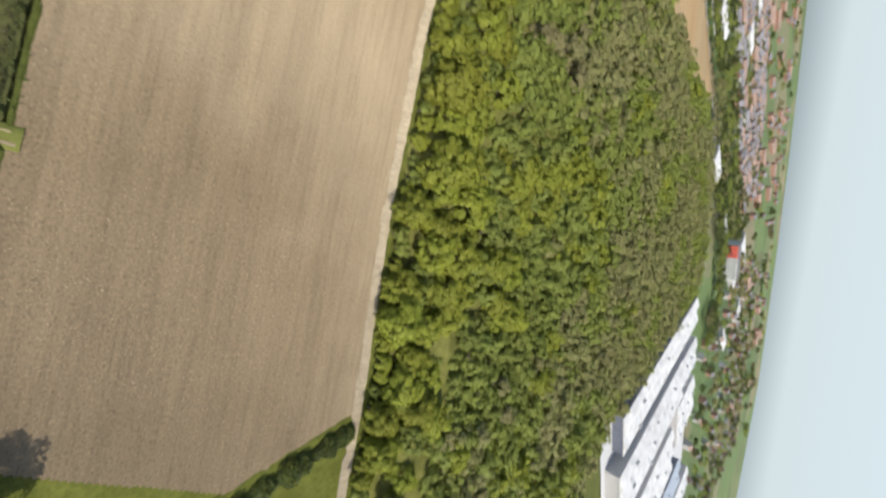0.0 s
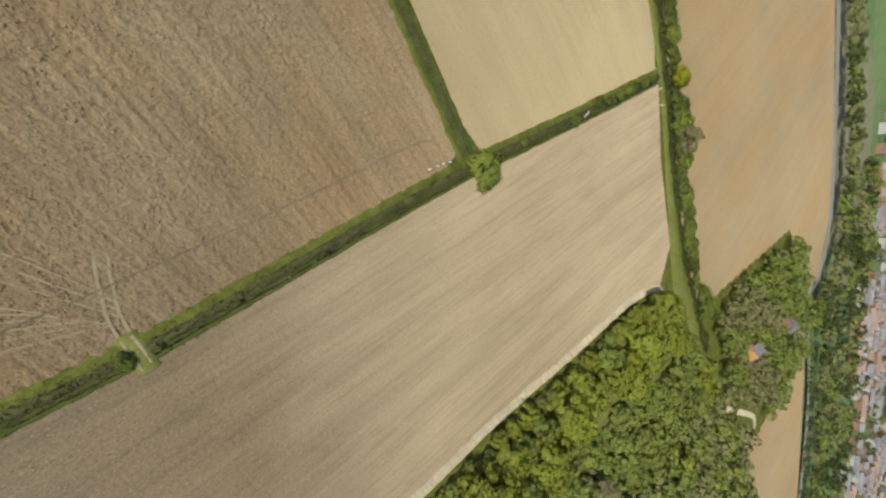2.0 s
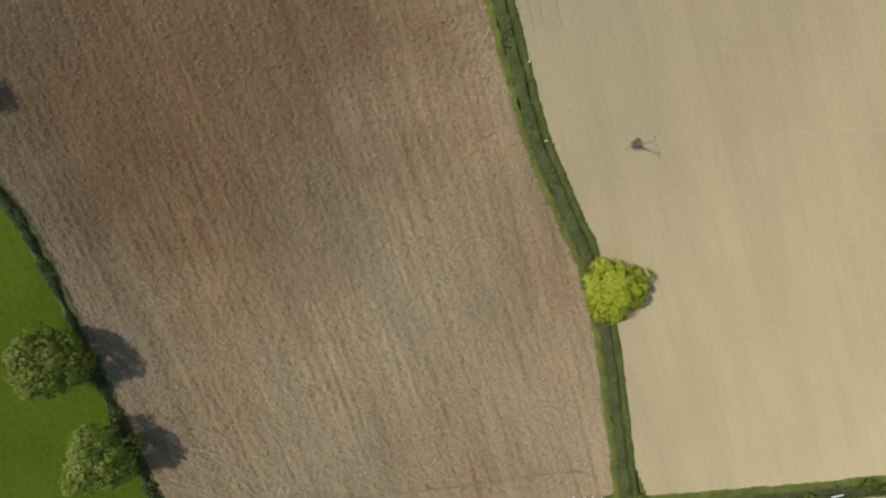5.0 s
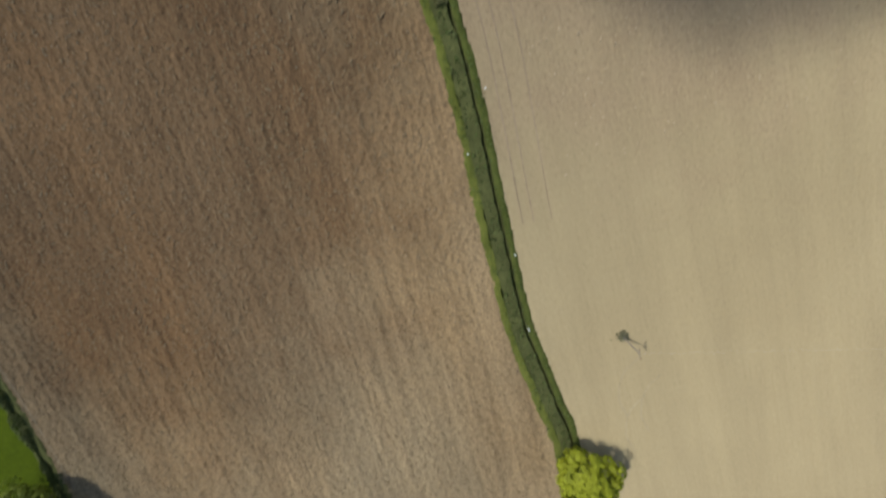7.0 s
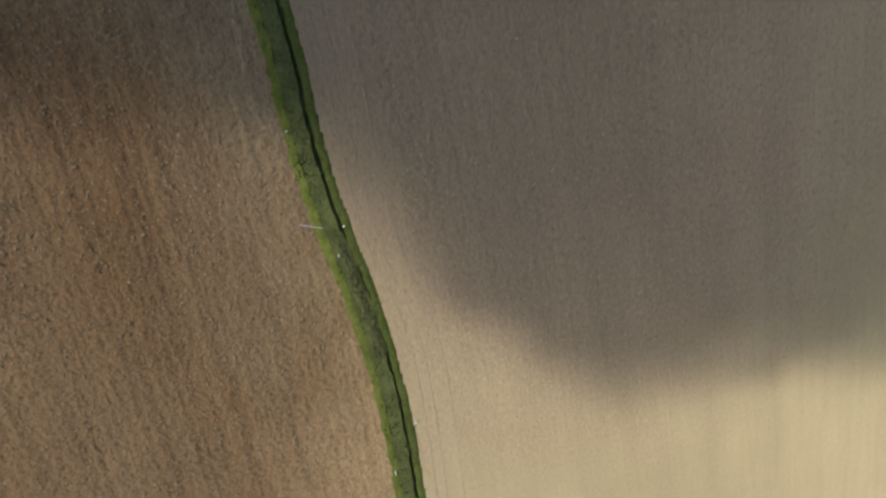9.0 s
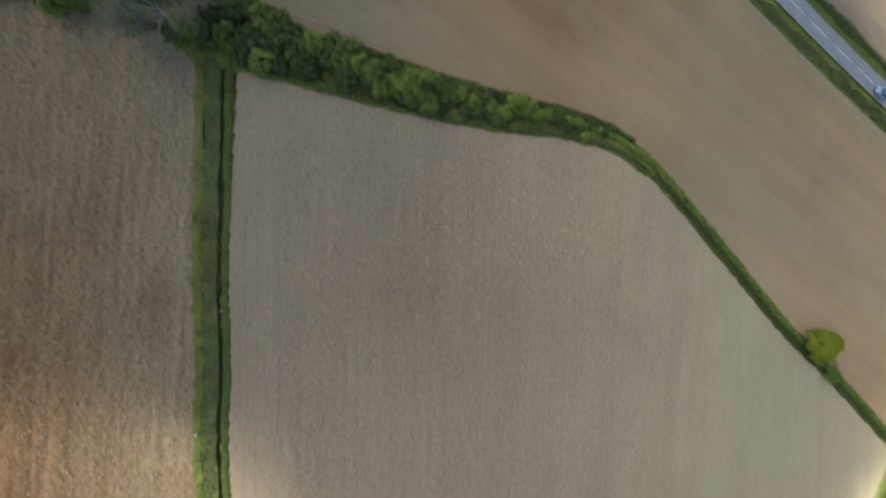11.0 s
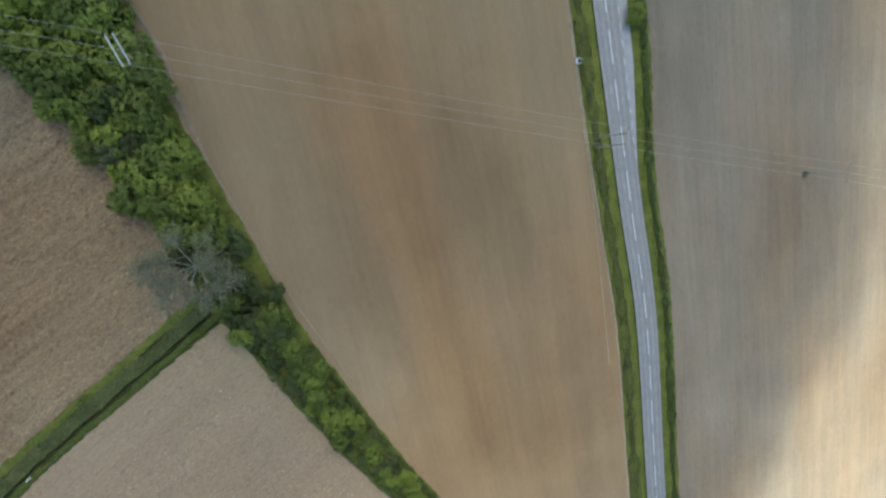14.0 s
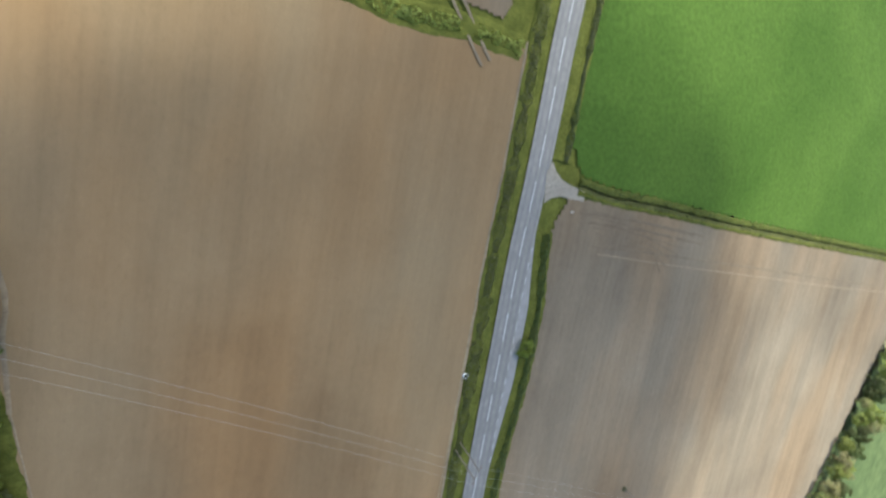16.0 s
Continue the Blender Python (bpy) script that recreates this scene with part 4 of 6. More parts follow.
behind = clear_of(spots([(86, -120), (88, -10), (91, 40), (96, 92), (102, 134)] + WOOD[8:], 6.3, 71, 0.32), FARM_WAY, 8.5)
for x, y in front[front[:, 1] > -80]:
    put(OAK[rng.choice([4, 4, 0, 0, 0, 1])], x, y, rng.uniform(0.72, 1.1), rng.uniform(0, 6.28), "trees of the wood")
order = np.argsort(behind[:, 0] + np.where(behind[:, 1] < -60, 500, 0))
chosen, rest = behind[order][:205], np.vstack([behind[order][205:], front[front[:, 1] <= -80]])
for x, y in front[front[:, 1] > -60][::1] + 4.4:
    put(OAK[rng.choice([1, 1, 3])], x, y, rng.uniform(0.6, 0.8), rng.uniform(0, 6.28), "trees of the wood")
for x, y in chosen:
    p = tone(x, y, 9, 22, rng)
    put(OAK[2 if p < -0.46 else (1 if p < -0.02 else (3 if p < 0.3 else 0))], x, y, rng.uniform(0.82, 1.15), rng.uniform(0, 6.28), "trees of the wood")
for x, y in densify(shift(VERGE, -3.9), 5.0) + rng.uniform(-0.9, 0.9, (len(densify(shift(VERGE, -3.9), 5.0)), 2)):
    put(OAK[rng.choice([0, 0, 1])], x, y, rng.uniform(0.36, 0.56), rng.uniform(0, 6.28), "trees of the wood")
for k, source in enumerate(OAK):
    seat(source, 96 + 11 * k, -66 + 4 * k, 0.9)


def woodland(name, where, seed, mats, label, radius=5.0, height=14, clumps=22, per=20, leaf=1.05, lean=0.0):
    """Many trees as foliage masses, one mesh for each leaf tone under one thing."""
    r2 = np.random.default_rng(seed)
    root = tagged(new(name), label, "wood", kind="stuff")
    packs = {m: ([], [], []) for m in mats}
    for x, y in where:
        s = r2.uniform(0.7, 1.2)
        pts, nr, _, puff = crown_points(r2, radius * s, height * 0.15 * s, height * s, clumps, per)
        q = tone(x, y, 9, 26, r2) - lean * min(1.0, max(0.0, (x - 150) / 80))
        m = mats[0] if q > 0.2 else (mats[1] if q > -0.16 else mats[2])
        packs[m][0].append(pts + [x, y, float(terrain(x, y))])
        packs[m][1].append(nr)
        packs[m][2].append(puff)
    for m, (a, b, soft) in packs.items():
        if a:
            v, f = leaf_quads(np.concatenate(a), np.concatenate(b), leaf, r2)
            tagged(child("foliage", mesh_of("foliage", v, f, m, normals=np.concatenate(soft)), root), kind="stuff")
    return root


woodland("woodland", rest, 5, (LEAF_BRIGHT, LEAF_MID, LEAF_GREY), "dense mixed wood in spring leaf", 4.9, 13, 20, 22, 1.2, 0.3)
WOOD2 = [(112, 160), (113, 175), (131, 251), (146, 253), (188, 253), (210, 229), (213, 186), (200, 172), (166, 162), (150, 158)]
copse = clear_of(spots(WOOD2, 7.0, 72), FARM_WAY, 7.0)
copse = copse[(np.hypot(copse[:, 0] - 152, copse[:, 1] - 183) > 10) & (np.hypot(copse[:, 0] - 176, copse[:, 1] - 226) > 9)]
woodland("copse", copse, 6, (LEAF_MID, LEAF_MID, LEAF_GREY), "small copse of mixed trees round a farmhouse", 3.6, 9, 22, 26, 0.7)

FIELD_TREE = tree("field_tree", 137, 5.7, 9.0, LEAF_VIVID, "round hedgerow tree in vivid yellow-green leaf", clumps=120, per=60, leaf=0.55, base=0.1, lump=0.24)
FIELD_TREE.matrix_basis = Matrix.Translation((-51.8, 83.6, 0))
SPREAD = tree("field_tree", 132, 6.3, 10.5, LEAF_SPREAD, "spreading green tree at the pasture hedge", clumps=110, per=44, leaf=0.55, base=0.12, lump=0.24)
SPREAD.matrix_basis = Matrix.Translation((-60.5, -20.5, 0))
put(SPREAD, -40.0, -18.5, 1.0, 2.0)
put(SPREAD, -113.5, -25.5, 1.0, 4.0)
put(SPREAD, -7, -48, 1.1, 1.0)
JUNCTION = tree("hedge_tree", 133, 3.6, 4.4, LEAF_BELT, "bushy tree at the hedge corner", clumps=60, per=34, leaf=0.42, base=0.1)
JUNCTION.matrix_basis = Matrix.Translation((2.0, 84.0, 0)) @ Matrix.Diagonal((1.3, 1.3, 1.05, 1))
for x, y, s in ((-14, 183, 0.8), (5.5, 134, 0.35), (8, 152, 0.4), (-40, 189, 0.7), (-319.5, 51, 0.42), (-5.7, 3.0, 0.3)):
    put(JUNCTION, x, y, s, x)
put(FIELD_TREE, 15.0, 176.5, 0.62, 1.0)
put(OAK[2], 33, 169, 0.62, 2.0)
put(OAK[2], 38, 168.5, 0.55, 4.0)
put(OAK[2], 36, 172, 0.6, 1.0)
for x, y in densify(shift(LANE, -4.4)[::-1], 3.3):
    if -40 < x < 112:
        k = 0.62 + 0.6 * float(vnoise(np.array(x / 16), np.array(y / 16), 93))
        put(JUNCTION, x + rng.uniform(-1, 1), y + rng.uniform(-1.0, 1.6), max(0.42, k * 1.15) * rng.uniform(0.75, 1.1), rng.uniform(0, 6.28), "bushes of the lane hedge")
put(FIELD_TREE, -198.4, 186, 0.66, 2.6)
put(JUNCTION, -191.5, 194.5, 0.45, 1.2)

tagged(new("farm_track", ribbon(FARM_WAY[3:], [-1.5, -0.7, 0.7, 1.5], TRACK, "farm_track", [-0.1, 0.12, 0.12, -0.1], 0.3, 8)), "pale gravel farm track beside the copse", "track", kind="structure")

# tree belt: scrub, bushes and one big bare tree
BELT = [(-229.5, 22), (-228.5, 40), (-228.5, 60), (-229, 80), (-230.5, 90), (-233, 88), (-234.6, 70), (-236.6, 52), (-239, 32), (-243.5, 20), (-246, 6), (-251, -30), (-232, -30), (-229, 10)]
BUSH = [tree("belt_tree", 141 + k, r, h, m, lab, clumps=c, per=30, leaf=0.44, base=0.08) for k, (r, h, m, lab, c) in enumerate([
    (2.7, 4.6, LEAF_BELT, "belt tree in bright green leaf", 44), (2.4, 4.0, LEAF_BELT, "belt tree in mid-green leaf", 40), (2.0, 3.4, LEAF_HEDGE, "dark green thorn bush of the tree belt", 34)])]
TAIL = [(-240, -34), (-237.5, 10), (-234, 40), (-231.8, 57), (-231.3, 71), (-230.9, 83), (-231.4, 100), (-232.6, 114), (-231.6, 126.5), (-227.2, 137.2), (-219, 150.2), (-209, 165.7), (-201, 178), (-190.7, 197), (-177.5, 219.5), (-172, 228)]
tail = densify(TAIL, 1.0)
reach = np.interp(tail[:, 1], [0, 50, 57, 71, 83, 100, 114, 127, 137, 150, 230], [7.0, 6.4, 5.6, 5.0, 4.5, 3.6, 2.7, 2.1, 1.9, 1.9, 1.9])
tagged(new("verge", ribbon(tail, [-1.0, -0.8, -0.25, 0, 0.25, 0.8, 1.0], GRASS_VERGE, "verge", [-0.2, 0.14, 0.3, 0.2, 0.3, 0.14, -0.2], 0.4, 46, reach)), "grass under the tree belt", "grass", kind="structure")


def beside_tail(k, a, b):
    """A line along the belt from y=a to y=b, at k of its half width to the left."""
    p = tail + sides(tail) * (reach * k)[:, None]
    return [tuple(q) for q in p[(tail[:, 1] > a) & (tail[:, 1] < b)][::6]]


for k, source in enumerate(BUSH):
    seat(source, -240 + 2 * k, -12 - 5 * k)
for x, y in spots(BELT, 2.9, 73):
    p = tone(x, y, 19, 9, rng)
    put(BUSH[0 if p > 0.12 else (1 if p > -0.16 else 2)], x, y, rng.uniform(0.7, 1.2) * (0.72 if y > 66 else 1), rng.uniform(0, 6.28), "trees of the belt")
hedge("narrow end of the tree belt along a ditch", beside_tail(0.2, 94, 226), 1.5, 1.0, LEAF_BELT, (0.2, 0.2), seed=26, density=11, leaf=0.36)
for k in np.nonzero((tail[:, 1] > 60) & (tail[:, 1] < 122))[0]:
    for _ in range(2 if reach[k] > 3.2 else 1):
        q = tail[k] + sides(tail)[k] * reach[k] * rng.uniform(-0.6, 0.6) + rng.uniform(-0.4, 0.4, 2)
        put(BUSH[rng.choice([0, 1, 2, 2])], q[0], q[1], (0.16 + 0.09 * reach[k]) * rng.uniform(0.75, 1.2), rng.uniform(0, 6.28), "trees of the belt")
for x, y, s in ((-228.8, 57.0, 0.6), (-229.2, 62, 0.65), (-229.4, 67, 0.6), (-229.6, 72, 0.65), (-229.6, 47.5, 0.6), (-229.8, 41, 0.65), (-231, 77, 0.75), (-232.4, 81, 0.65), (-231, 86, 0.6), (-231.8, 91, 0.5), (-231.4, 97, 0.45), (-231.8, 104, 0.4), (-232.2, 110, 0.35)):
    put(BUSH[1 if s > 0.7 else 2], x, y, s * 1.2, x * y, "trees of the belt")
# hedge also stands in for the belt's shaded fringe on this side
hedge("dark ditch hedge beside the belt", beside_tail(-0.78, 56, 135), 1.5, 1.0, LEAF_HEDGE, (0.2, 0.2), seed=27, density=10, leaf=0.34)
hedge("dark hedge continuing the belt along the ditch", beside_tail(-0.55, 135, 224), 1.4, 0.9, LEAF_HEDGE, (0.2, 0.2), seed=29, density=9, leaf=0.34)
hedge("dark hedge on the field side of the belt", beside_tail(0.8, 74, 133), 1.4, 1.0, LEAF_HEDGE, (0.2, 0.2), seed=28, density=10, leaf=0.34)
BARE = bare_tree("bare_tree", 151, 10.6, 13.0, "big spreading tree in bud with bare grey limbs")
BARE.matrix_basis = Matrix.Translation((-231.0, 46.5, 0))

# ---- valley beyond the weathered field ----
SCRUB = [tree("edge_tree", 161 + k, r, h, m, lab, clumps=44, per=26, leaf=0.62, base=0.06) for k, (r, h, m, lab) in enumerate([
    (4.2, 8, LEAF_MID, "rounded tree of the field edge in green leaf"), (3.6, 7, LEAF_HEDGE, "dark green thicket tree of the field edge"), (4.0, 8, LEAF_BRIGHT, "light green tree of the field edge"), (4.4, 9, LEAF_GREY, "grey budding tree of the field edge")])]
for k, source in enumerate(SCRUB):
    seat(source, -450 + 14 * k, 165 + 12 * k)
EDGE = densify([(-486, 104), (-462, 130), (-437, 160), (-408, 194), (-366, 222), (-308, 234), (-262, 240), (-215, 243)], 5.5)
r3 = np.random.default_rng(33)
for row in (2.5, 8.5):
    for x, y in EDGE + sides(EDGE) * row + r3.uniform(-1.6, 1.6, EDGE.shape):
        put(SCRUB[r3.choice([0, 0, 1, 1, 3])], x, y, r3.uniform(0.6, 1.15) * (0.75 if row < 5 else 1.0), r3.uniform(0, 6.28), "trees of the field edge")
LONE = put(SPREAD, -398, 171.5, 1.2, 1.0)
tagged(LONE, "lone olive-green tree standing out in the field")
DRY_MEADOW = grass("dry_meadow", (0.20, 0.185, 0.09), (0.30, 0.265, 0.15), 0.03, 0.15)
field("meadow", [(-490, 112), (-462, 136), (-437, 166), (-408, 200), (-366, 228), (-344, 254), (-360, 330), (-420, 470), (-439, 536), (-479, 464), (-520, 383), (-558, 307), (-600, 285), (-560, 150)], 5.0, GRASS_FAR, "pale green grazing meadow", 0.05, 0, 2.0, 4.0, -0.4)
field("meadow", [(-340, 240), (-262, 246), (-150, 260), (-120, 420), (-290, 445), (-325, 340)], 5.0, GRASS_MEADOW, "bright green grass meadow", 0.05, 0, 2.0, 4.0, -0.4)
field("stubble_strip", [(-405, 388), (-380, 360), (-352, 405), (-318, 480), (-345, 540), (-385, 470)], 4.0, DRY_MEADOW, "pale sandy strip of bare ground", 0.05, 0, 2.0, 4.0, -0.2)
field("meadow", [(-445, 540), (-362, 545), (-280, 560), (-470, 575), (-590, 540), (-680, 460), (-630, 330), (-565, 312), (-525, 388), (-484, 470)], 5.0, GRASS_FAR, "pale green grazing meadow", 0.05, 0, 2.0, 4.0, -0.4)


def tree_line(pts, gap, wide, seed, size, label, rows=1, mats=(LEAF_MID, LEAF_HEDGE, LEAF_GREY)):
    line = densify(pts, gap)
    r4 = np.random.default_rng(seed)
    where = np.concatenate([line + sides(line) * r4.uniform(-wide, wide, (len(line), 1)) + r4.uniform(-1.5, 1.5, line.shape) for _ in range(rows)])
    woodland("tree_line", where, seed, mats, label, size, size * 1.9, 16, 16, size * 0.26)


tree_line([(-344, 252), (-342, 290), (-332, 340), (-304, 435), (-280, 520)], 5.0, 6.0, 51, 5.0, "thick line of trees between meadows", 2)
tree_line([(-619, 304), (-558, 308), (-520, 384), (-479, 465), (-439, 537), (-362, 546)], 15.0, 1.5, 52, 3.6, "hedgerow trees along the meadow")
tree_line([(-462, 276), (-490, 282), (-524, 296), (-560, 305)], 10.0, 3.0, 53, 4.0, "loose row of trees in the meadow")
tree_line([(-831, 403), (-675, 443), (-587, 527), (-473, 562), (-330, 590), (-150, 600)], 8.0, 14.0, 54, 5.5, "dark wood along the valley", 4)
tree_line([(-560, 150), (-600, 240), (-619, 300)], 7.0, 12.0, 55, 5.5, "dark wood along the valley", 3)
hedge("dark trimmed hedge across the meadow", [(-619, 304), (-558, 307), (-520, 383), (-479, 464), (-439, 536), (-362, 545)], 2.0, 1.5, LEAF_HEDGE, (0.5, 0.5), seed=57, density=2, leaf=0.8)

# ---- far side of the wood: road, town, works ----
WALL_BRICK = plain("red_brick_wall", (0.30, 0.17, 0.12), 0.9, 0.0, 1.5, 0.3)
WALL_RENDER = plain("pale_render_wall", (0.44, 0.42, 0.40), 0.85, 0.0, 1.0, 0.15)
ROOF_TILE = plain("clay_tile_roof", (0.27, 0.185, 0.145), 0.85, 0.0, 0.06, 0.35)
ROOF_SLATE = plain("slate_roof", (0.19, 0.18, 0.19), 0.7, 0.0, 0.06, 0.35)
ROOF_WHITE = plain("white_sheet_roof", (0.62, 0.61, 0.58), 0.6, 0.0, 0.12, 0.22)
ROOF_LIGHT = plain("rooflight_strip", (0.40, 0.44, 0.48), 0.3, 0.0, 0.5, 0.2)
CLAD_DARK = plain("dark_cladding", (0.12, 0.13, 0.16), 0.5, 0.0, 0.5, 0.2)
RED = plain("red_panel", (0.62, 0.10, 0.06), 0.5, 0.0, 0.5, 0.1)
CONCRETE = plain("pale_concrete", (0.48, 0.48, 0.47), 0.85, 0.0, 0.4, 0.15)
GLASS = plain("dark_window_glass", (0.05, 0.06, 0.07), 0.15, 0.0, 1.0, 0.2)
far_road = densify([(190, 252), (190, 275), (187, 299), (163, 322), (119, 335), (67, 348), (0, 362), (-120, 380)], 6.0)
tagged(new("road", ribbon(far_road, [-4, -2, 0, 2, 4], ASPHALT, "road", [-0.1, 0.1, 0.12, 0.1, -0.1])), "grey asphalt road at the edge of town", "road", kind="structure")
lane_far = densify([(196, 262), (215, 268), (289, 252), (414, 188), (496, 134), (560, 95)], 6.0)
tagged(new("road", ribbon(lane_far, [-3, -1, 1, 3], ASPHALT, "road", [-0.1, 0.08, 0.08, -0.1])), "narrow asphalt road behind the tilled strip", "road", kind="structure")
tree_line([(205, 262), (289, 243), (414, 179), (490, 128)], 6.0, 1.0, 61, 2.4, "clipped hedge trees beside the road")
tree_line([(200, 285), (289, 265), (414, 205), (520, 150)], 7.0, 6.0, 62, 4.0, "belt of trees behind the road", 2)
tree_line([(195, 268), (198, 300), (170, 335), (110, 352), (0, 375), (-90, 392)], 7.0, 8.0, 63, 4.5, "belt of trees behind the road", 3)
tree_line([(500, 120), (560, 60), (620, -10), (600, -60), (560, -40)], 8.0, 18.0, 64, 5.0, "trees round the works", 4)


def gable_house(label, length, depth, eaves, ridge, wall, roof, stacks=1, name="house", category="house"):
    """A pitched-roof house or short terrace with chimney stacks."""
    root = thing(name, label, category)
    bm = bmesh.new()
    box(bm, 0, 0, eaves / 2 - 1, length, depth, eaves + 2)
    for sx in (-1, 1):
        a = [bm.verts.new((sx * length / 2, y, z)) for y, z in ((-depth / 2, eaves), (depth / 2, eaves), (0, ridge - 0.15))]
        bm.faces.new(a)
    part("wall", bm, wall, root)
    bm = bmesh.new()
    lo = eaves - 0.25
    for sy in (-1, 1):
        ring = []
        for dz in (0, 0.22):
            ring.append([bm.verts.new((x, y, z + dz)) for x, y, z in ((-length / 2 - 0.3, sy * (depth / 2 + 0.4), lo), (length / 2 + 0.3, sy * (depth / 2 + 0.4), lo), (length / 2 + 0.3, 0, ridge), (-length / 2 - 0.3, 0, ridge))])
        bm.faces.new(ring[1])
        bm.faces.new(ring[0][::-1])
        for k in range(4):
            bm.faces.new((ring[0][k], ring[0][(k + 1) % 4], ring[1][(k + 1) % 4], ring[1][k]))
    part("roof", bm, roof, root)
    for k in range(stacks):
        bm = bmesh.new()
        x = (k + 0.5) / stacks * length - length / 2
        box(bm, x, 0.2, ridge + 0.2, 0.9, 0.6, 1.6, 0.05)
        part("chimney", bm, WALL_BRICK, root)
    return root


HOUSES = [gable_house("red-brick terrace with clay tile roof and chimneys", 34, 8.5, 5.2, 8.4, WALL_BRICK, ROOF_TILE, 3, "terrace", "terrace"),
          gable_house("rendered terrace with slate roof and chimneys", 28, 8.0, 5.2, 8.2, WALL_RENDER, ROOF_SLATE, 3, "terrace", "terrace"),
          gable_house("pale rendered house with clay tile roof", 11, 8.0, 5.0, 8.0, WALL_RENDER, ROOF_TILE, 1),
          gable_house("red-brick house with slate roof", 10, 9.0, 5.0, 8.2, WALL_BRICK, ROOF_SLATE, 1)]
for k, source in enumerate(HOUSES):
    seat(source, 640 + 60 * k, 250 - 10 * k, -0.55)


def house_mass(label, places):
    """Houses too far off to tell apart, one mesh for each material."""
    root = tagged(new("distant_houses"), label, "houses", kind="stuff")
    packs = {}
    for k, x, y, s, a in places:
        m = Matrix.Translation((x, y, float(terrain(x, y)))) @ Matrix.Rotation(a, 4, "Z") @ Matrix.Scale(s, 4)
        for piece in HOUSES[k].children:
            v, f = packs.setdefault(piece.data.materials[0].name, ([], []))
            n = len(v)
            v.extend(tuple(m @ c.co) for c in piece.data.vertices)
            f.extend([n + i for i in p.vertices] for p in piece.data.polygons)
    for name, (v, f) in packs.items():
        me = bpy.data.meshes.new("distant_houses")
        me.from_pydata(v, [], f)
        me.materials.append(bpy.data.materials[name])
        tagged(child("houses", me, root), kind="stuff")


far_places = []
TOWN = [(480, 300), (560, 240), (640, 180), (820, 110), (1010, 180), (1030, 360), (980, 545), (750, 620), (560, 560), (300, 660), (150, 500), (190, 445), (330, 365)]
row_dir = math.atan2(-77, 125)
c0, s0 = math.cos(row_dir), math.sin(row_dir)
r5 = np.random.default_rng(55)
town_trees = []
for iv in range(0, 26):
    for iu in range(-17, 27):
        u, v = iu * 31 + r5.uniform(-3, 3), iv * 21 + r5.uniform(-2, 2)
        x, y = 450 + u * c0 - v * s0, 250 + u * s0 + v * c0
        if not inside(TOWN, np.array(x), np.array(y)):
            continue
        green = float(vnoise(np.array(x / 70), np.array(y / 70), 77))
        if green > 0.18 or r5.uniform() < 0.12:
            town_trees += [(x + r5.uniform(-14, 14), y + r5.uniform(-9, 9)) for _ in range(4)]
            continue
        k = r5.choice([0, 1, 1, 2, 3, 3])
        if k < 2:
            far_places.append((k, x, y, 0.8, row_dir + r5.uniform(-0.03, 0.03))) if iv > 11 else put(HOUSES[k], x, y, 0.8, row_dir + r5.uniform(-0.03, 0.03), "terraces of the town")
        else:
            for d in (-11, 6):
                q, turn = r5.choice([2, 3]), row_dir + r5.choice([0, 1.57]) + r5.uniform(-0.1, 0.1)
                far_places.append((q, x + d * c0, y + d * s0, 0.85, turn)) if iv > 11 else put(HOUSES[q], x + d * c0, y + d * s0, 0.85, turn, "houses of the town")
        town_trees += [(x + r5.uniform(-15, 15) * c0 - r5.uniform(8, 13) * s0, y + r5.uniform(-15, 15) * s0 + r5.uniform(8, 13) * c0) for _ in range(2)]
woodland("garden_trees", town_trees, 65, (LEAF_MID, LEAF_HEDGE, LEAF_GREY), "garden trees between the houses", 3.2, 6, 12, 14, 0.9)
FARM = gable_house("farmhouse with orange clay tile roof among trees", 12, 8.0, 4.6, 7.6, WALL_BRICK, plain("orange_clay_tiles", (0.46, 0.23, 0.09), 0.85, 0.0, 0.3, 0.25), 2)
seat(FARM, 149.5, 178, 0.5)
for x, y, k, a in ((158, 186, 3, 1.2), (176, 228, 3, 0.8)):
    put(HOUSES[k], x, y, 0.85, a)
for x, y, a in ((-508, 540, 0.6), (-545, 560, 1.4), (-600, 545, 0.3), (-650, 470, 0.9), (-470, 575, 1.0), (-700, 640, 0.5), (-640, 690, 1.3), (-580, 640, 0.2), (-520, 680, 0.7)):
    put(HOUSES[2], x, y, 0.85, a, "houses in the valley")


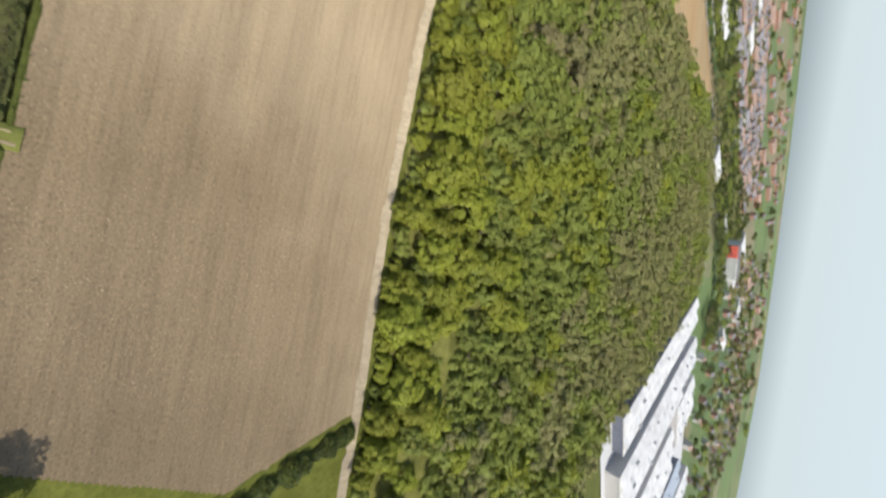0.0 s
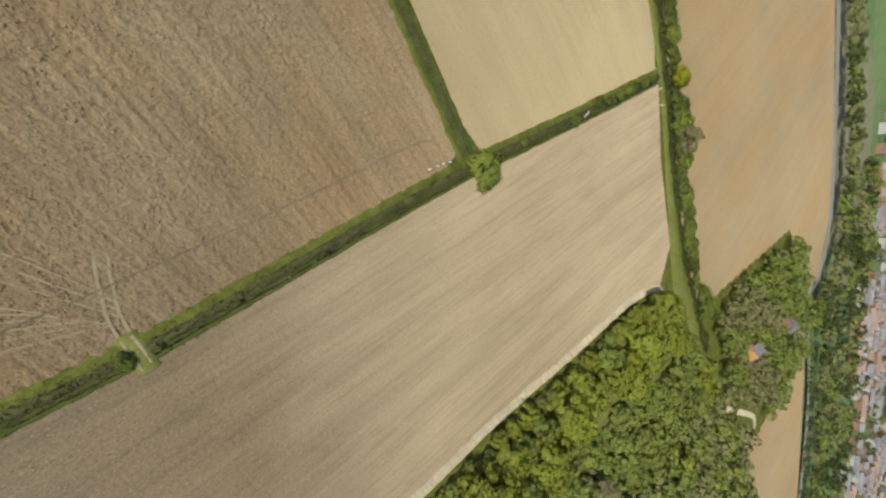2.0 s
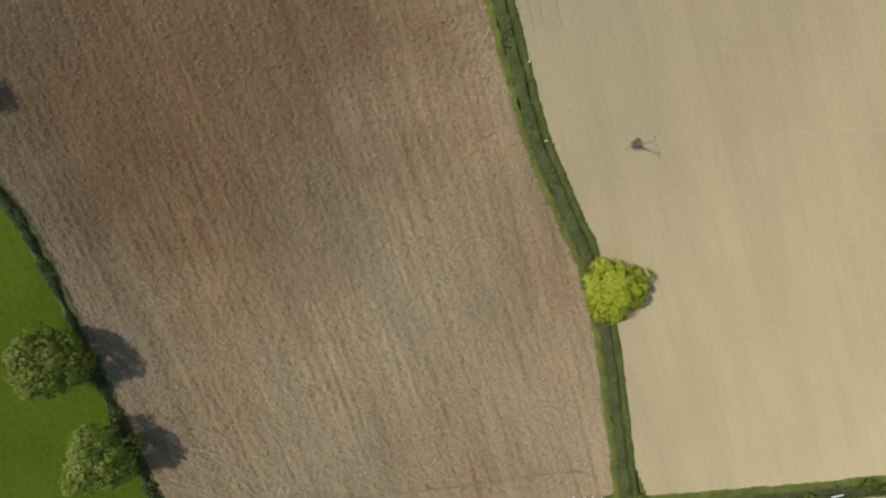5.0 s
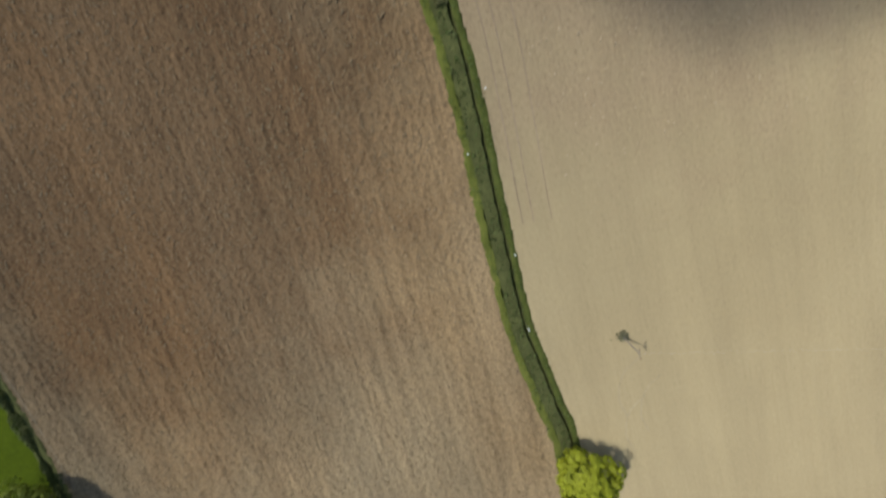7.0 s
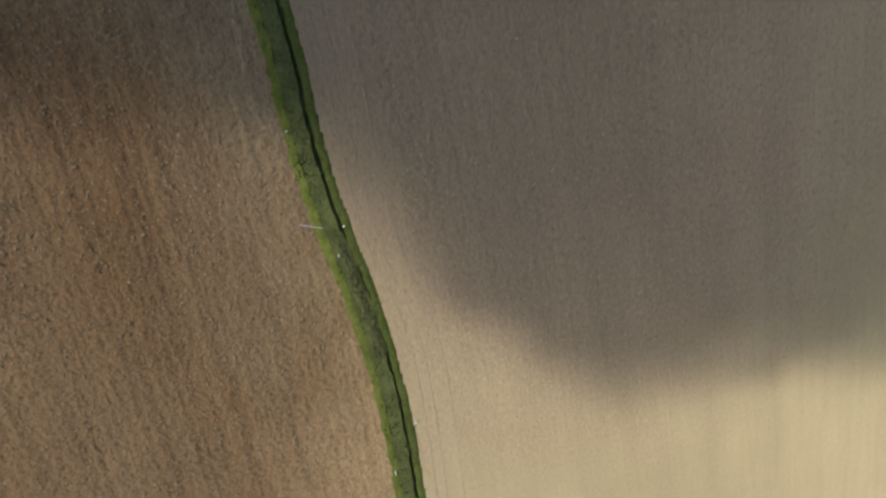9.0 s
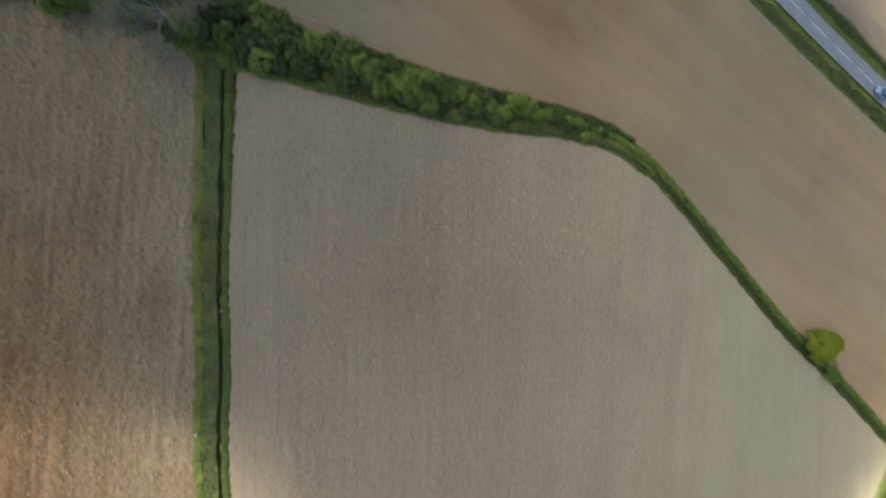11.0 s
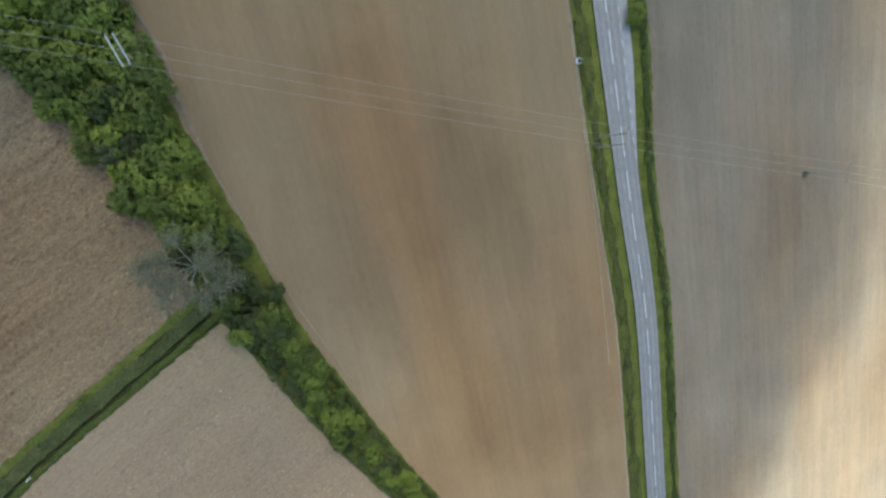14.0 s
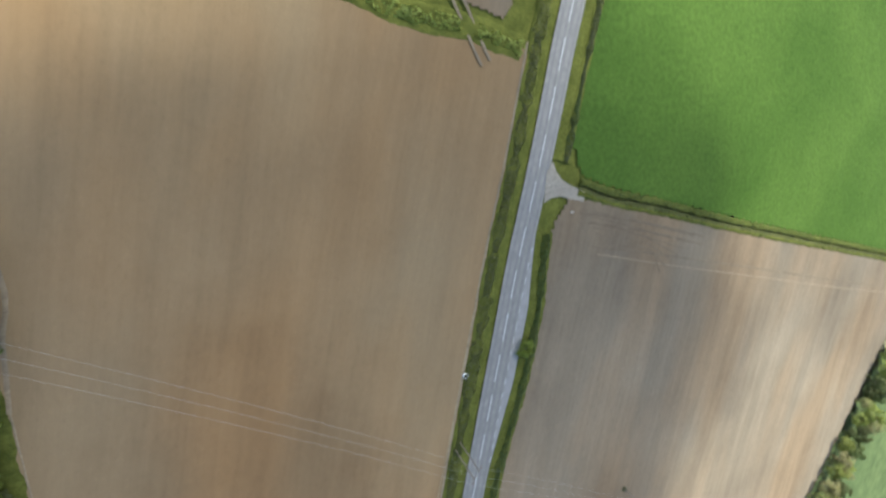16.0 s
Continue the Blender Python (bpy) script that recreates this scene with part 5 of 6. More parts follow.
def shed(label, length, depth, eaves, ridge, bays, roof=ROOF_WHITE, wall=CLAD_DARK):
    """A sheet-clad works building: ridged roof bays with rooflight strips."""
    root = thing("works_shed", label, "factory")
    bm = bmesh.new()
    box(bm, 0, 0, eaves / 2 - 2, length, depth, eaves + 4)
    part("wall", bm, wall, root)
    w = depth / bays
    for b in range(bays):
        bm = bmesh.new()
        y0 = -depth / 2 + b * w
        prof = [(y0, eaves), (y0 + w / 2, ridge), (y0 + w, eaves), (y0 + w, eaves - 0.3), (y0, eaves - 0.3)]
        ends = [[bm.verts.new((sx * (length / 2 + 0.5), y, z + 0.31)) for y, z in prof] for sx in (-1, 1)]
        for k in range(5):
            bm.faces.new((ends[0][k], ends[0][(k + 1) % 5], ends[1][(k + 1) % 5], ends[1][k]))
        bm.faces.new(ends[0][::-1])
        bm.faces.new(ends[1])
        bay = part("roof", bm, roof, root)
        for k in range(3):
            bm = bmesh.new()
            box(bm, (k - 0.9 + 0.13 * b) * length / 3.3, y0 + w / 2, ridge + 0.9, 2.2 + k, 1.4, 1.5, 0.15)
            part("roof_vent", bm, CONCRETE, bay)
        for k in range(-3, 4, 2):
            bm = bmesh.new()
            box(bm, k * length / 8, y0 + w * 0.27, eaves + (ridge - eaves) * 0.55 + 0.42, 1.6, w * 0.3, 0.12)
            part("rooflight", bm, ROOF_LIGHT, bay)
    return root


yard = densify([(466, -4), (340, -60), (250, -100)], 12)
tagged(new("works_yard", ribbon(yard, [-6, 10, 60, 140, 240, 300], CONCRETE, "works_yard", [-0.2, 0.05, 0.05, 0.05, 0.05, -0.2])), "pale concrete yard round the works", "yard", kind="structure")
ua = math.atan2(-82, -185)
cu, su = math.cos(ua), math.sin(ua)
for along_u, across, length, depth, ev, rd, bays, mat, wall in ((96, 21, 192, 32, 7.5, 9.5, 2, ROOF_WHITE, CLAD_DARK), (130, 66, 150, 46, 10, 12.5, 3, ROOF_WHITE, WALL_RENDER), (20, 70, 50, 36, 8, 10, 2, ROOF_WHITE, WALL_RENDER), (20, 128, 60, 50, 8, 10, 2, ROOF_WHITE, WALL_RENDER),
        (120, 140, 100, 60, 9, 11, 3, ROOF_WHITE, WALL_RENDER), (70, 205, 80, 40, 8, 10, 2, ROOF_LIGHT, CLAD_DARK), (140, 255, 90, 50, 7, 9, 2, ROOF_WHITE, WALL_RENDER), (10, 260, 60, 36, 7, 9, 2, ROOF_WHITE, WALL_RENDER)):
    x, y = 444 + along_u * cu + across * -su, -17 + along_u * su + across * cu
    ob = shed("large works shed with white sheet roof", length, depth, ev, rd, bays, mat, wall)
    ob.matrix_basis = Matrix.Translation((x, y, 0)) @ Matrix.Rotation(ua, 4, "Z")
    tagged(ob, group="sheds of the works")


def striped_block():
    """A slab building with upright red and white panels between dark glazing."""
    root = thing("office_block", "slab block with red and white upright stripes", "office block", at=(668, 27, -6), turn=math.atan2(-48, 33) + math.pi)
    bm = bmesh.new()
    box(bm, 0, 0, 9, 58, 15, 18)
    part("wall", bm, CONCRETE, root, "grey concrete walls")
    bm = bmesh.new()
    box(bm, 0, 0, 18.3, 59, 16, 0.6, 0.1)
    part("roof", bm, ROOF_SLATE, root)
    for side in (-1, 1):
        for k in range(12):
            x = -26.5 + 4.8 * k
            bm = bmesh.new()
            box(bm, x, side * 7.65, 9.3, 3.4 if k > 7 else 1.9, 0.35, 17.0, 0.05)
            part("stripe", bm, RED if k > 7 else ROOF_WHITE, root)
            bm = bmesh.new()
            box(bm, x + 2.4, side * 7.55, 9.0, 1.7, 0.2, 15.0)
            part("window", bm, GLASS, root)
    return root


striped_block()
gap = spots([(520, 110), (470, 150), (330, 250), (210, 300), (150, 400), (200, 440), (330, 360), (480, 295), (640, 175), (800, 100), (760, 20), (600, 40)], 13.0, 78, 0.5)
woodland("garden_trees", gap, 79, (LEAF_MID, LEAF_HEDGE, LEAF_GREY), "trees along the edge of town", 5.0, 8, 14, 14, 1.3)
for x, y, l, d, a in ((478, 118, 34, 20, -0.5), (586, 68, 30, 18, -0.6), (415, 232, 26, 16, -0.5), (392, 240, 20, 12, -0.5), (760, 10, 50, 26, -0.6), (860, 60, 60, 30, -0.5), (720, -90, 50, 22, -0.4), (900, -60, 70, 30, -0.5), (640, 330, 40, 24, -0.5), (700, 420, 44, 20, -0.4)):
    ob = shed("pale flat-topped commercial building", l, d, 6, 7, 1, ROOF_WHITE, WALL_RENDER)
    ob.matrix_basis = Matrix.Translation((x, y, float(terrain(x, y)))) @ Matrix.Rotation(a, 4, "Z")
    tagged(ob, group="commercial buildings")
RAPE_LAND = [(640, 1190), (717, 987), (880, 1035), (715, 1345)]
field("rape_field", RAPE_LAND, 40.0, RAPE, "bright yellow field of flowering rape", 0.0, lift=1.0)
r6 = np.random.default_rng(66)
far_trees = np.stack([r6.uniform(150, 1700, 900), r6.uniform(-500, 1500, 900)], 1)
keep = ~inside(TOWN, far_trees[:, 0], far_trees[:, 1]) & ~inside(WOOD, far_trees[:, 0], far_trees[:, 1]) & (far_trees[:, 0] + far_trees[:, 1] > 820) & (np.vectorize(lambda x, y: float(vnoise(np.array(x / 90), np.array(y / 90), 88)))(far_trees[:, 0], far_trees[:, 1]) > -0.05)
keep &= ~inside(RAPE_LAND, far_trees[:, 0], far_trees[:, 1])
woodland("far_trees", far_trees[keep], 67, (LEAF_MID, LEAF_HEDGE, LEAF_GREY), "scattered trees beyond the town", 9.0, 12, 12, 12, 3.0)
far_west = np.stack([r6.uniform(-1700, 100, 2600), r6.uniform(440, 1700, 2600)], 1)
far_west = far_west[(far_west[:, 1] > 600) | (far_west[:, 0] < -690)]
far_west = far_west[np.hypot(far_west[:, 0] + 130, far_west[:, 1] - 60) < 1900]
woodland("far_trees", far_west, 68, (LEAF_FAR, LEAF_FAR, LEAF_GREY), "woods and gardens across the valley", 9.0, 12, 10, 10, 3.4)
for _ in range(34):
    x, y = r6.uniform(-1300, -350), r6.uniform(620, 1300)
    far_places.append((r6.choice([1, 2]), x, y, 0.9, r6.uniform(0, 3.1)))
for _ in range(90):
    x, y = r6.uniform(950, 1700), r6.uniform(-350, 900)
    far_places.append((r6.choice([3, 3, 0]), x, y, 1.2, row_dir + r6.uniform(-0.4, 0.4)))

outer = spots([(560, -60), (700, -20), (900, 80), (1250, 60), (1300, -420), (700, -420), (560, -200)], 26.0, 83, 0.5)
woodland("far_trees", outer[::2], 84, (LEAF_MID, LEAF_HEDGE, LEAF_GREY), "trees between the far works and houses", 7.0, 9, 12, 12, 2.2)
for x, y in outer[1::4]:
    far_places.append((r6.choice([2, 3]), x, y, 1.0, row_dir + r6.uniform(-0.3, 0.3)))
house_mass("rows of distant brick and rendered houses", far_places)

# ---- cars ----
CAR_WHITE = plain("white_car_paint", (0.75, 0.76, 0.78), 0.25, 0.0, 2.0, 0.04)
CAR_BLUE = plain("silver_blue_car_paint", (0.30, 0.36, 0.44), 0.25, 0.3, 2.0, 0.05)
TYRE = plain("tyre_rubber", (0.03, 0.03, 0.03), 0.8, 0.0, 5.0, 0.2)
STEEL = plain("grey_wheel_metal", (0.45, 0.45, 0.46), 0.35, 0.8, 5.0, 0.1)
LAMP_RED = plain("red_lamp_lens", (0.4, 0.02, 0.02), 0.2, 0.0, 5.0, 0.1)
LAMP_CLEAR = plain("clear_lamp_lens", (0.7, 0.7, 0.68), 0.15, 0.0, 5.0, 0.05)


def car(label, paint, length, tall):
    """A car: lofted body, glazed cabin, four wheels, lamps."""
    root = thing("car", label, "car")
    L = length / 2
    bm = bmesh.new()
    sections = [(-L, 0.70, 0.45, 0.75), (-L * 0.93, 0.84, 0.30, 0.95), (-L * 0.4, 0.90, 0.24, 1.0), (L * 0.3, 0.90, 0.24, 0.98), (L * 0.85, 0.85, 0.28, 0.82), (L, 0.68, 0.42, 0.62)]
    rings = [[bm.verts.new((x, y, z)) for y, z in ((-w, lo), (-w, hi - 0.12), (-w * 0.86, hi), (w * 0.86, hi), (w, hi - 0.12), (w, lo))] for x, w, lo, hi in sections]
    for a, b in zip(rings, rings[1:]):
        for k in range(6):
            bm.faces.new((a[k], b[k], b[(k + 1) % 6], a[(k + 1) % 6]))
    bm.faces.new(rings[0])
    bm.faces.new(rings[-1][::-1])
    part("body", bm, paint, root)
    bm = bmesh.new()
    lower = [(-L * 0.86, 0.80), (L * 0.42, 0.80)]
    upper = [(-L * 0.66, 0.66), (L * 0.08, 0.66)]
    vs = [[bm.verts.new((x, sy * w, z)) for sy in (-1, 1)] for (x, w), z in ((lower[0], 0.93), (upper[0], tall), (upper[1], tall), (lower[1], 0.93))]
    for a, b in zip(vs, vs[1:]):
        bm.faces.new((a[0], b[0], b[1], a[1]))
    for sy in (0, 1):
        bm.faces.new([v[sy] for v in (vs if sy else vs[::-1])])
    part("windows", bm, GLASS, root, "dark tinted glass")
    bm = bmesh.new()
    box(bm, -L * 0.29, 0, tall + 0.02, L * 0.76, 1.30, 0.08, 0.03)
    part("cabin_roof", bm, paint, root)
    for x in (-L * 0.6, L * 0.62):
        for sy in (-1, 1):
            bm = bmesh.new()
            bmesh.ops.create_cone(bm, cap_ends=True, segments=16, radius1=0.32, radius2=0.32, depth=0.22, matrix=Matrix.Translation((x, sy * 0.82, 0.32)) @ Matrix.Rotation(math.pi / 2, 4, "X"))
            wheel = part("wheel", bm, TYRE, root)
            bm = bmesh.new()
            bmesh.ops.create_cone(bm, cap_ends=True, segments=12, radius1=0.2, radius2=0.17, depth=0.05, matrix=Matrix.Translation((x, sy * 0.95, 0.32)) @ Matrix.Rotation(-sy * math.pi / 2, 4, "X"))
            part("rim", bm, STEEL, wheel)
    for sy in (-1, 1):
        bm = bmesh.new()
        box(bm, L * 0.93, sy * 0.6, 0.66, 0.14, 0.34, 0.14, 0.03)
        part("headlight", bm, LAMP_CLEAR, root)
        bm = bmesh.new()
        box(bm, -L * 0.97, sy * 0.62, 0.74, 0.1, 0.24, 0.18, 0.03)
        part("tail_light", bm, LAMP_RED, root)
    return root


def drive(ob, y, off, back=False):
    k = int(np.argmin(np.abs(road[:, 1] - y)))
    p = road[k] + ROAD_N[k] * off
    d = road[k + 1] - road[k]
    ob.matrix_basis = Matrix.Translation((p[0], p[1], 0.115)) @ Matrix.Rotation(math.atan2(d[1], d[0]) + (math.pi if back else 0), 4, "Z")


drive(car("white estate car driving on the road", CAR_WHITE, 4.6, 1.48), 154.5, 1.5, True)
drive(car("small silver-blue car driving on the road", CAR_BLUE, 4.0, 1.42), 193.5, 1.5, True)

# ---- overhead line ----
WOODEN = plain("weathered_timber", (0.24, 0.20, 0.155), 0.85, 0.0, 4.0, 0.3)
ARM = plain("galvanised_steel_arm", (0.55, 0.56, 0.55), 0.5, 0.6, 4.0, 0.15)
WIRE = plain("pale_aluminium_wire", (0.45, 0.42, 0.38), 0.5, 0.3, 4.0, 0.1)
CERAMIC = plain("brown_insulator", (0.18, 0.09, 0.05), 0.25, 0.0, 4.0, 0.1)
LINE_DIR = Vector((-58.5, 47.2, 0)).normalized()
ARM_DIR = Vector((LINE_DIR.y, -LINE_DIR.x, 0))


def pole(label, x, y, tall, posts=1, arm=4.2, twin=False, across=None):
    across = across or ARM_DIR
    along_line = Vector((-across.y, across.x, 0))
    root = thing("power_pole", label, "power pole", "poles of the overhead line", at=(x, y, 0))
    for k in range(posts):
        o = across * ((k - (posts - 1) / 2) * 1.9)
        bm = bmesh.new()
        tube(bm, (o.x, o.y, -0.5), (o.x, o.y, tall), 0.14, 0.10, 10)
        part("post", bm, WOODEN, root)
    for d in ((-0.45, 0.45) if twin else (0.0,)):
        c = along_line * d
        bm = bmesh.new()
        a, b = across * (-arm / 2) + c, across * (arm / 2) + c
        tube(bm, (a.x, a.y, tall - 0.3), (b.x, b.y, tall - 0.3), 0.07, 0.07, 6)
        part("crossarm", bm, ARM if twin else WOODEN, root)
    for k in (-1, 0, 1):
        c = across * (k * arm * 0.43)
        bm = bmesh.new()
        tube(bm, (c.x, c.y, tall - 0.25), (c.x, c.y, tall + 0.15), 0.08, 0.06, 8)
        part("insulator", bm, CERAMIC, root)
    return root


def wire(a, b, sag, r=0.014):
    """A hanging conductor from a to b."""
    a, b = Vector(a), Vector(b)
    pts = [a.lerp(b, s / 14) - Vector((0, 0, sag * 4 * (s / 14) * (1 - s / 14))) for s in range(15)]
    side = (b - a).cross(Vector((0, 0, 1))).normalized() * r
    bm = bmesh.new()
    rings = [[bm.verts.new(p + o) for o in (side, Vector((0, 0, r)), -side, Vector((0, 0, -r)))] for p in pts]
    for u, v in zip(rings, rings[1:]):
        for k in range(4):
            bm.faces.new((u[k], u[(k + 1) % 4], v[(k + 1) % 4], v[k]))
    me = bpy.data.meshes.new("power_cable")
    bm.to_mesh(me)
    bm.free()
    me.materials.append(WIRE)
    tagged(new("power_cable", me), "thin pale overhead power cable between poles", "cable", "cables of the overhead line")


POLES = [(-184, -28, 9.0), (-242.8, 19.8, 9.0), (-301.6, 67.6, 9.0), (-346.4, 102.8, 8.5), (-390.0, 137.8, 8.5)]
for k, (x, y, h) in enumerate(POLES):
    pole("tall timber pole with steel crossarms" if k == 1 else ("pair of timber posts joined by a crossarm" if k == 2 else "single timber pole with crossarm in the field"), x, y, h, 2 if k == 2 else 1, 3.9, k == 1, Vector((0.16, 0.987, 0)) if k == 1 else None)
for (x1, y1, h1), (x2, y2, h2) in zip(POLES, POLES[1:]):
    for k in (-1, 0, 1):
        o = ARM_DIR * (k * 1.68)
        wire((x1 + o.x, y1 + o.y, h1 + 0.1), (x2 + o.x, y2 + o.y, h2 + 0.1), 1.1)
ARM_DIR = Vector((1, 0.05, 0)).normalized()
pole("single timber pole standing in the pale seedbed", -76.8, 93.3, 6.5, 1, 1.8)
pole("single timber pole standing by the lane", -62.5, 188, 6.5, 1, 1.8)
wire((-76.8, 93.3, 6.5), (-62.5, 188, 6.5), 1.0, 0.009)


def tussock(label, x, y, r, seed, mat=LEAF_HEDGE):
    """A clump of uncut grass round a pole or post."""
    rg = np.random.default_rng(seed)
    p = rg.normal(size=(160, 2)) * r * 0.5
    z = 0.15 + 0.5 * np.exp(-(p**2).sum(1) / (r * r)) * rg.uniform(0.3, 1.0, 160)
    v, f = leaf_quads(np.column_stack([p, z]), rg.normal(size=(160, 3)) * 0.8 + [0, 0, 0.7], 0.36, rg)
    ob = new("tussock", mesh_of("tussock", v, f, mat))
    ob.location = (x, y, float(terrain(x, y)))
    tagged(ob, label, "grass", kind="stuff")


tussock("grey-green tussock of grass round the pole", -76.8, 93.3, 1.0, 81, LEAF_TWIG)
tussock("tussock of grass round the pole", -346.4, 102.8, 0.55, 82, LEAF_TWIG)
tussock("tussock of grass round the pole", -390, 137.8, 0.35, 83, LEAF_TWIG)

# ---- small things by the road ----
PLASTIC = plain("white_plastic", (0.8, 0.8, 0.8), 0.4, 0.0, 5.0, 0.06)


def drum(label, x, y, r, h):
    """An open drum: a thick ring wall with a floor."""
    root = thing("water_tank", label, "water tank", at=(x, y, 0))
    bm = bmesh.new()
    prof = [(r * 0.96, 0.0), (r, 0.08), (r, h - 0.06), (r * 0.97, h), (r * 0.86, h), (r * 0.84, h - 0.08), (r * 0.84, 0.12)]
    n = 20
    rings = [[bm.verts.new((math.cos(2 * math.pi * k / n) * a, math.sin(2 * math.pi * k / n) * a, z)) for k in range(n)] for a, z in prof]
    for a, b in zip(rings, rings[1:]):
        for k in range(n):
            bm.faces.new((a[k], a[(k + 1) % n], b[(k + 1) % n], b[k]))
    part("tank_wall", bm, PLASTIC, root, "white plastic wall")
    bm = bmesh.new()
    bmesh.ops.create_cone(bm, cap_ends=True, segments=20, radius1=r * 0.85, radius2=r * 0.85, depth=0.06, matrix=Matrix.Translation((0, 0, 0.12)))
    part("tank_floor", bm, GLASS, root, "dark water")


drum("round white open water tank by the hedge", -305.4, 52.5, 0.55, 0.6)


def marker(label, x, y, tall, mat, r=0.07):
    root = thing("marker_post", label, "post", "marker posts", at=(x, y, float(terrain(x, y))))
    bm = bmesh.new()
    tube(bm, (0, 0, -0.3), (0.04, 0.02, tall), r, r * 0.85, 8)
    part("post", bm, mat, root)
    bm = bmesh.new()
    bmesh.ops.create_uvsphere(bm, u_segments=8, v_segments=6, radius=r * 1.25, matrix=Matrix.Translation((0.04, 0.02, tall)))
    part("cap", bm, PLASTIC, root, "white rounded cap")


for x, y in ((-121.8, 74.5), (-112.6, 70.5), (-81, 76.8), (-95, 76), (-155.4, 66), (-151, 64.8), (-169, 59.5), (-189, 60), (14.5, 167), (20, 165.5), (-334, 24.5)):
    marker("short pale marker post beside the ditch", x, y, 0.9, PLASTIC, 0.1)
for x, y in ((-5.4, 70.6), (-5.0, 73.0), (-4.7, 74.6), (-4.2, 76.4)):
    marker("short pale marker post beside the ditch", x, y, 1.1, PLASTIC, 0.12)
bm = bmesh.new()
tube(bm, (6.9, 126.1, 0.4), (5.7, 127.8, 1.4), 0.10, 0.08, 8)
leaning = thing("leaning_pole", "long white pole leaning out of the hedge", "pole")
part("post", bm, PLASTIC, leaning)
bm = bmesh.new()
tube(bm, (-155.9, 59.6, 0.5), (-155.2, 63.0, 0.4), 0.045, 0.045, 8)
foot = thing("plank_bridge", "pale narrow pipe laid across the ditch", "pipe")
part("pipe", bm, CONCRETE, foot)

put(BUSH[2], -6.6, 3.2, 0.5, 1.0)
put(BUSH[0], 5.8, 121.0, 0.6, 2.0)
for y, s in ((8, 0.3), (22, 0.25), (40, 0.3), (58, 0.25), (100, 0.4), (112, 0.3), (138, 0.5), (144, 0.6), (149, 0.5), (158, 0.6), (163, 0.5)):
    put(BUSH[1 if s > 0.3 else 2], float(np.interp(y, [5.4, 29.7, 77.8, 118.7, 168.4], [-5.8, -4, -1.2, 3.6, 9.6])) + 1.0, y, s, y)

# ---- cloud out of view, set so its shadow lies over the western fields ----
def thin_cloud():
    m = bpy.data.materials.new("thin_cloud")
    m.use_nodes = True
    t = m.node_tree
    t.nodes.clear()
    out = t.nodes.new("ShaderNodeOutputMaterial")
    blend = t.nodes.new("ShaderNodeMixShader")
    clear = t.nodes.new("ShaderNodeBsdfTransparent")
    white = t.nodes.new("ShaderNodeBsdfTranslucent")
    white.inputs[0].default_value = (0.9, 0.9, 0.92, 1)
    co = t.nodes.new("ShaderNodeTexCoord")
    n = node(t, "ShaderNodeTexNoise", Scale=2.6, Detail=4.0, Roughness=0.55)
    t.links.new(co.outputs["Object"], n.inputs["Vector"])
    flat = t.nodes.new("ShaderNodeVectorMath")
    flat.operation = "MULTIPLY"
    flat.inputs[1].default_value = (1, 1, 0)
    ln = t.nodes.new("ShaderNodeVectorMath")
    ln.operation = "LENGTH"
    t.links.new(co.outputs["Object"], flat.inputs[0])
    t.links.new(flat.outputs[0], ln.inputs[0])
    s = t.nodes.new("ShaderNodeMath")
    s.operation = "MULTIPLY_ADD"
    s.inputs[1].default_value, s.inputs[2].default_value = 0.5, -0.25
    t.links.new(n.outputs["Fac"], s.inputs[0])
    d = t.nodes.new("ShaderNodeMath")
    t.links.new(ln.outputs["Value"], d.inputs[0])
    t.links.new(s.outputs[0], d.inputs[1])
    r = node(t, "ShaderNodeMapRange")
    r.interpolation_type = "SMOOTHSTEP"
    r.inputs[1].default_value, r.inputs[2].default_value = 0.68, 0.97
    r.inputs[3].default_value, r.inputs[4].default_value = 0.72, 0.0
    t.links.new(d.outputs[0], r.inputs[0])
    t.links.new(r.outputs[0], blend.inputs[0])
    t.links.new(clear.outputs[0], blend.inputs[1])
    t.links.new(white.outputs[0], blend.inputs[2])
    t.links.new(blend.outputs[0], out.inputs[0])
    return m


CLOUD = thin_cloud()


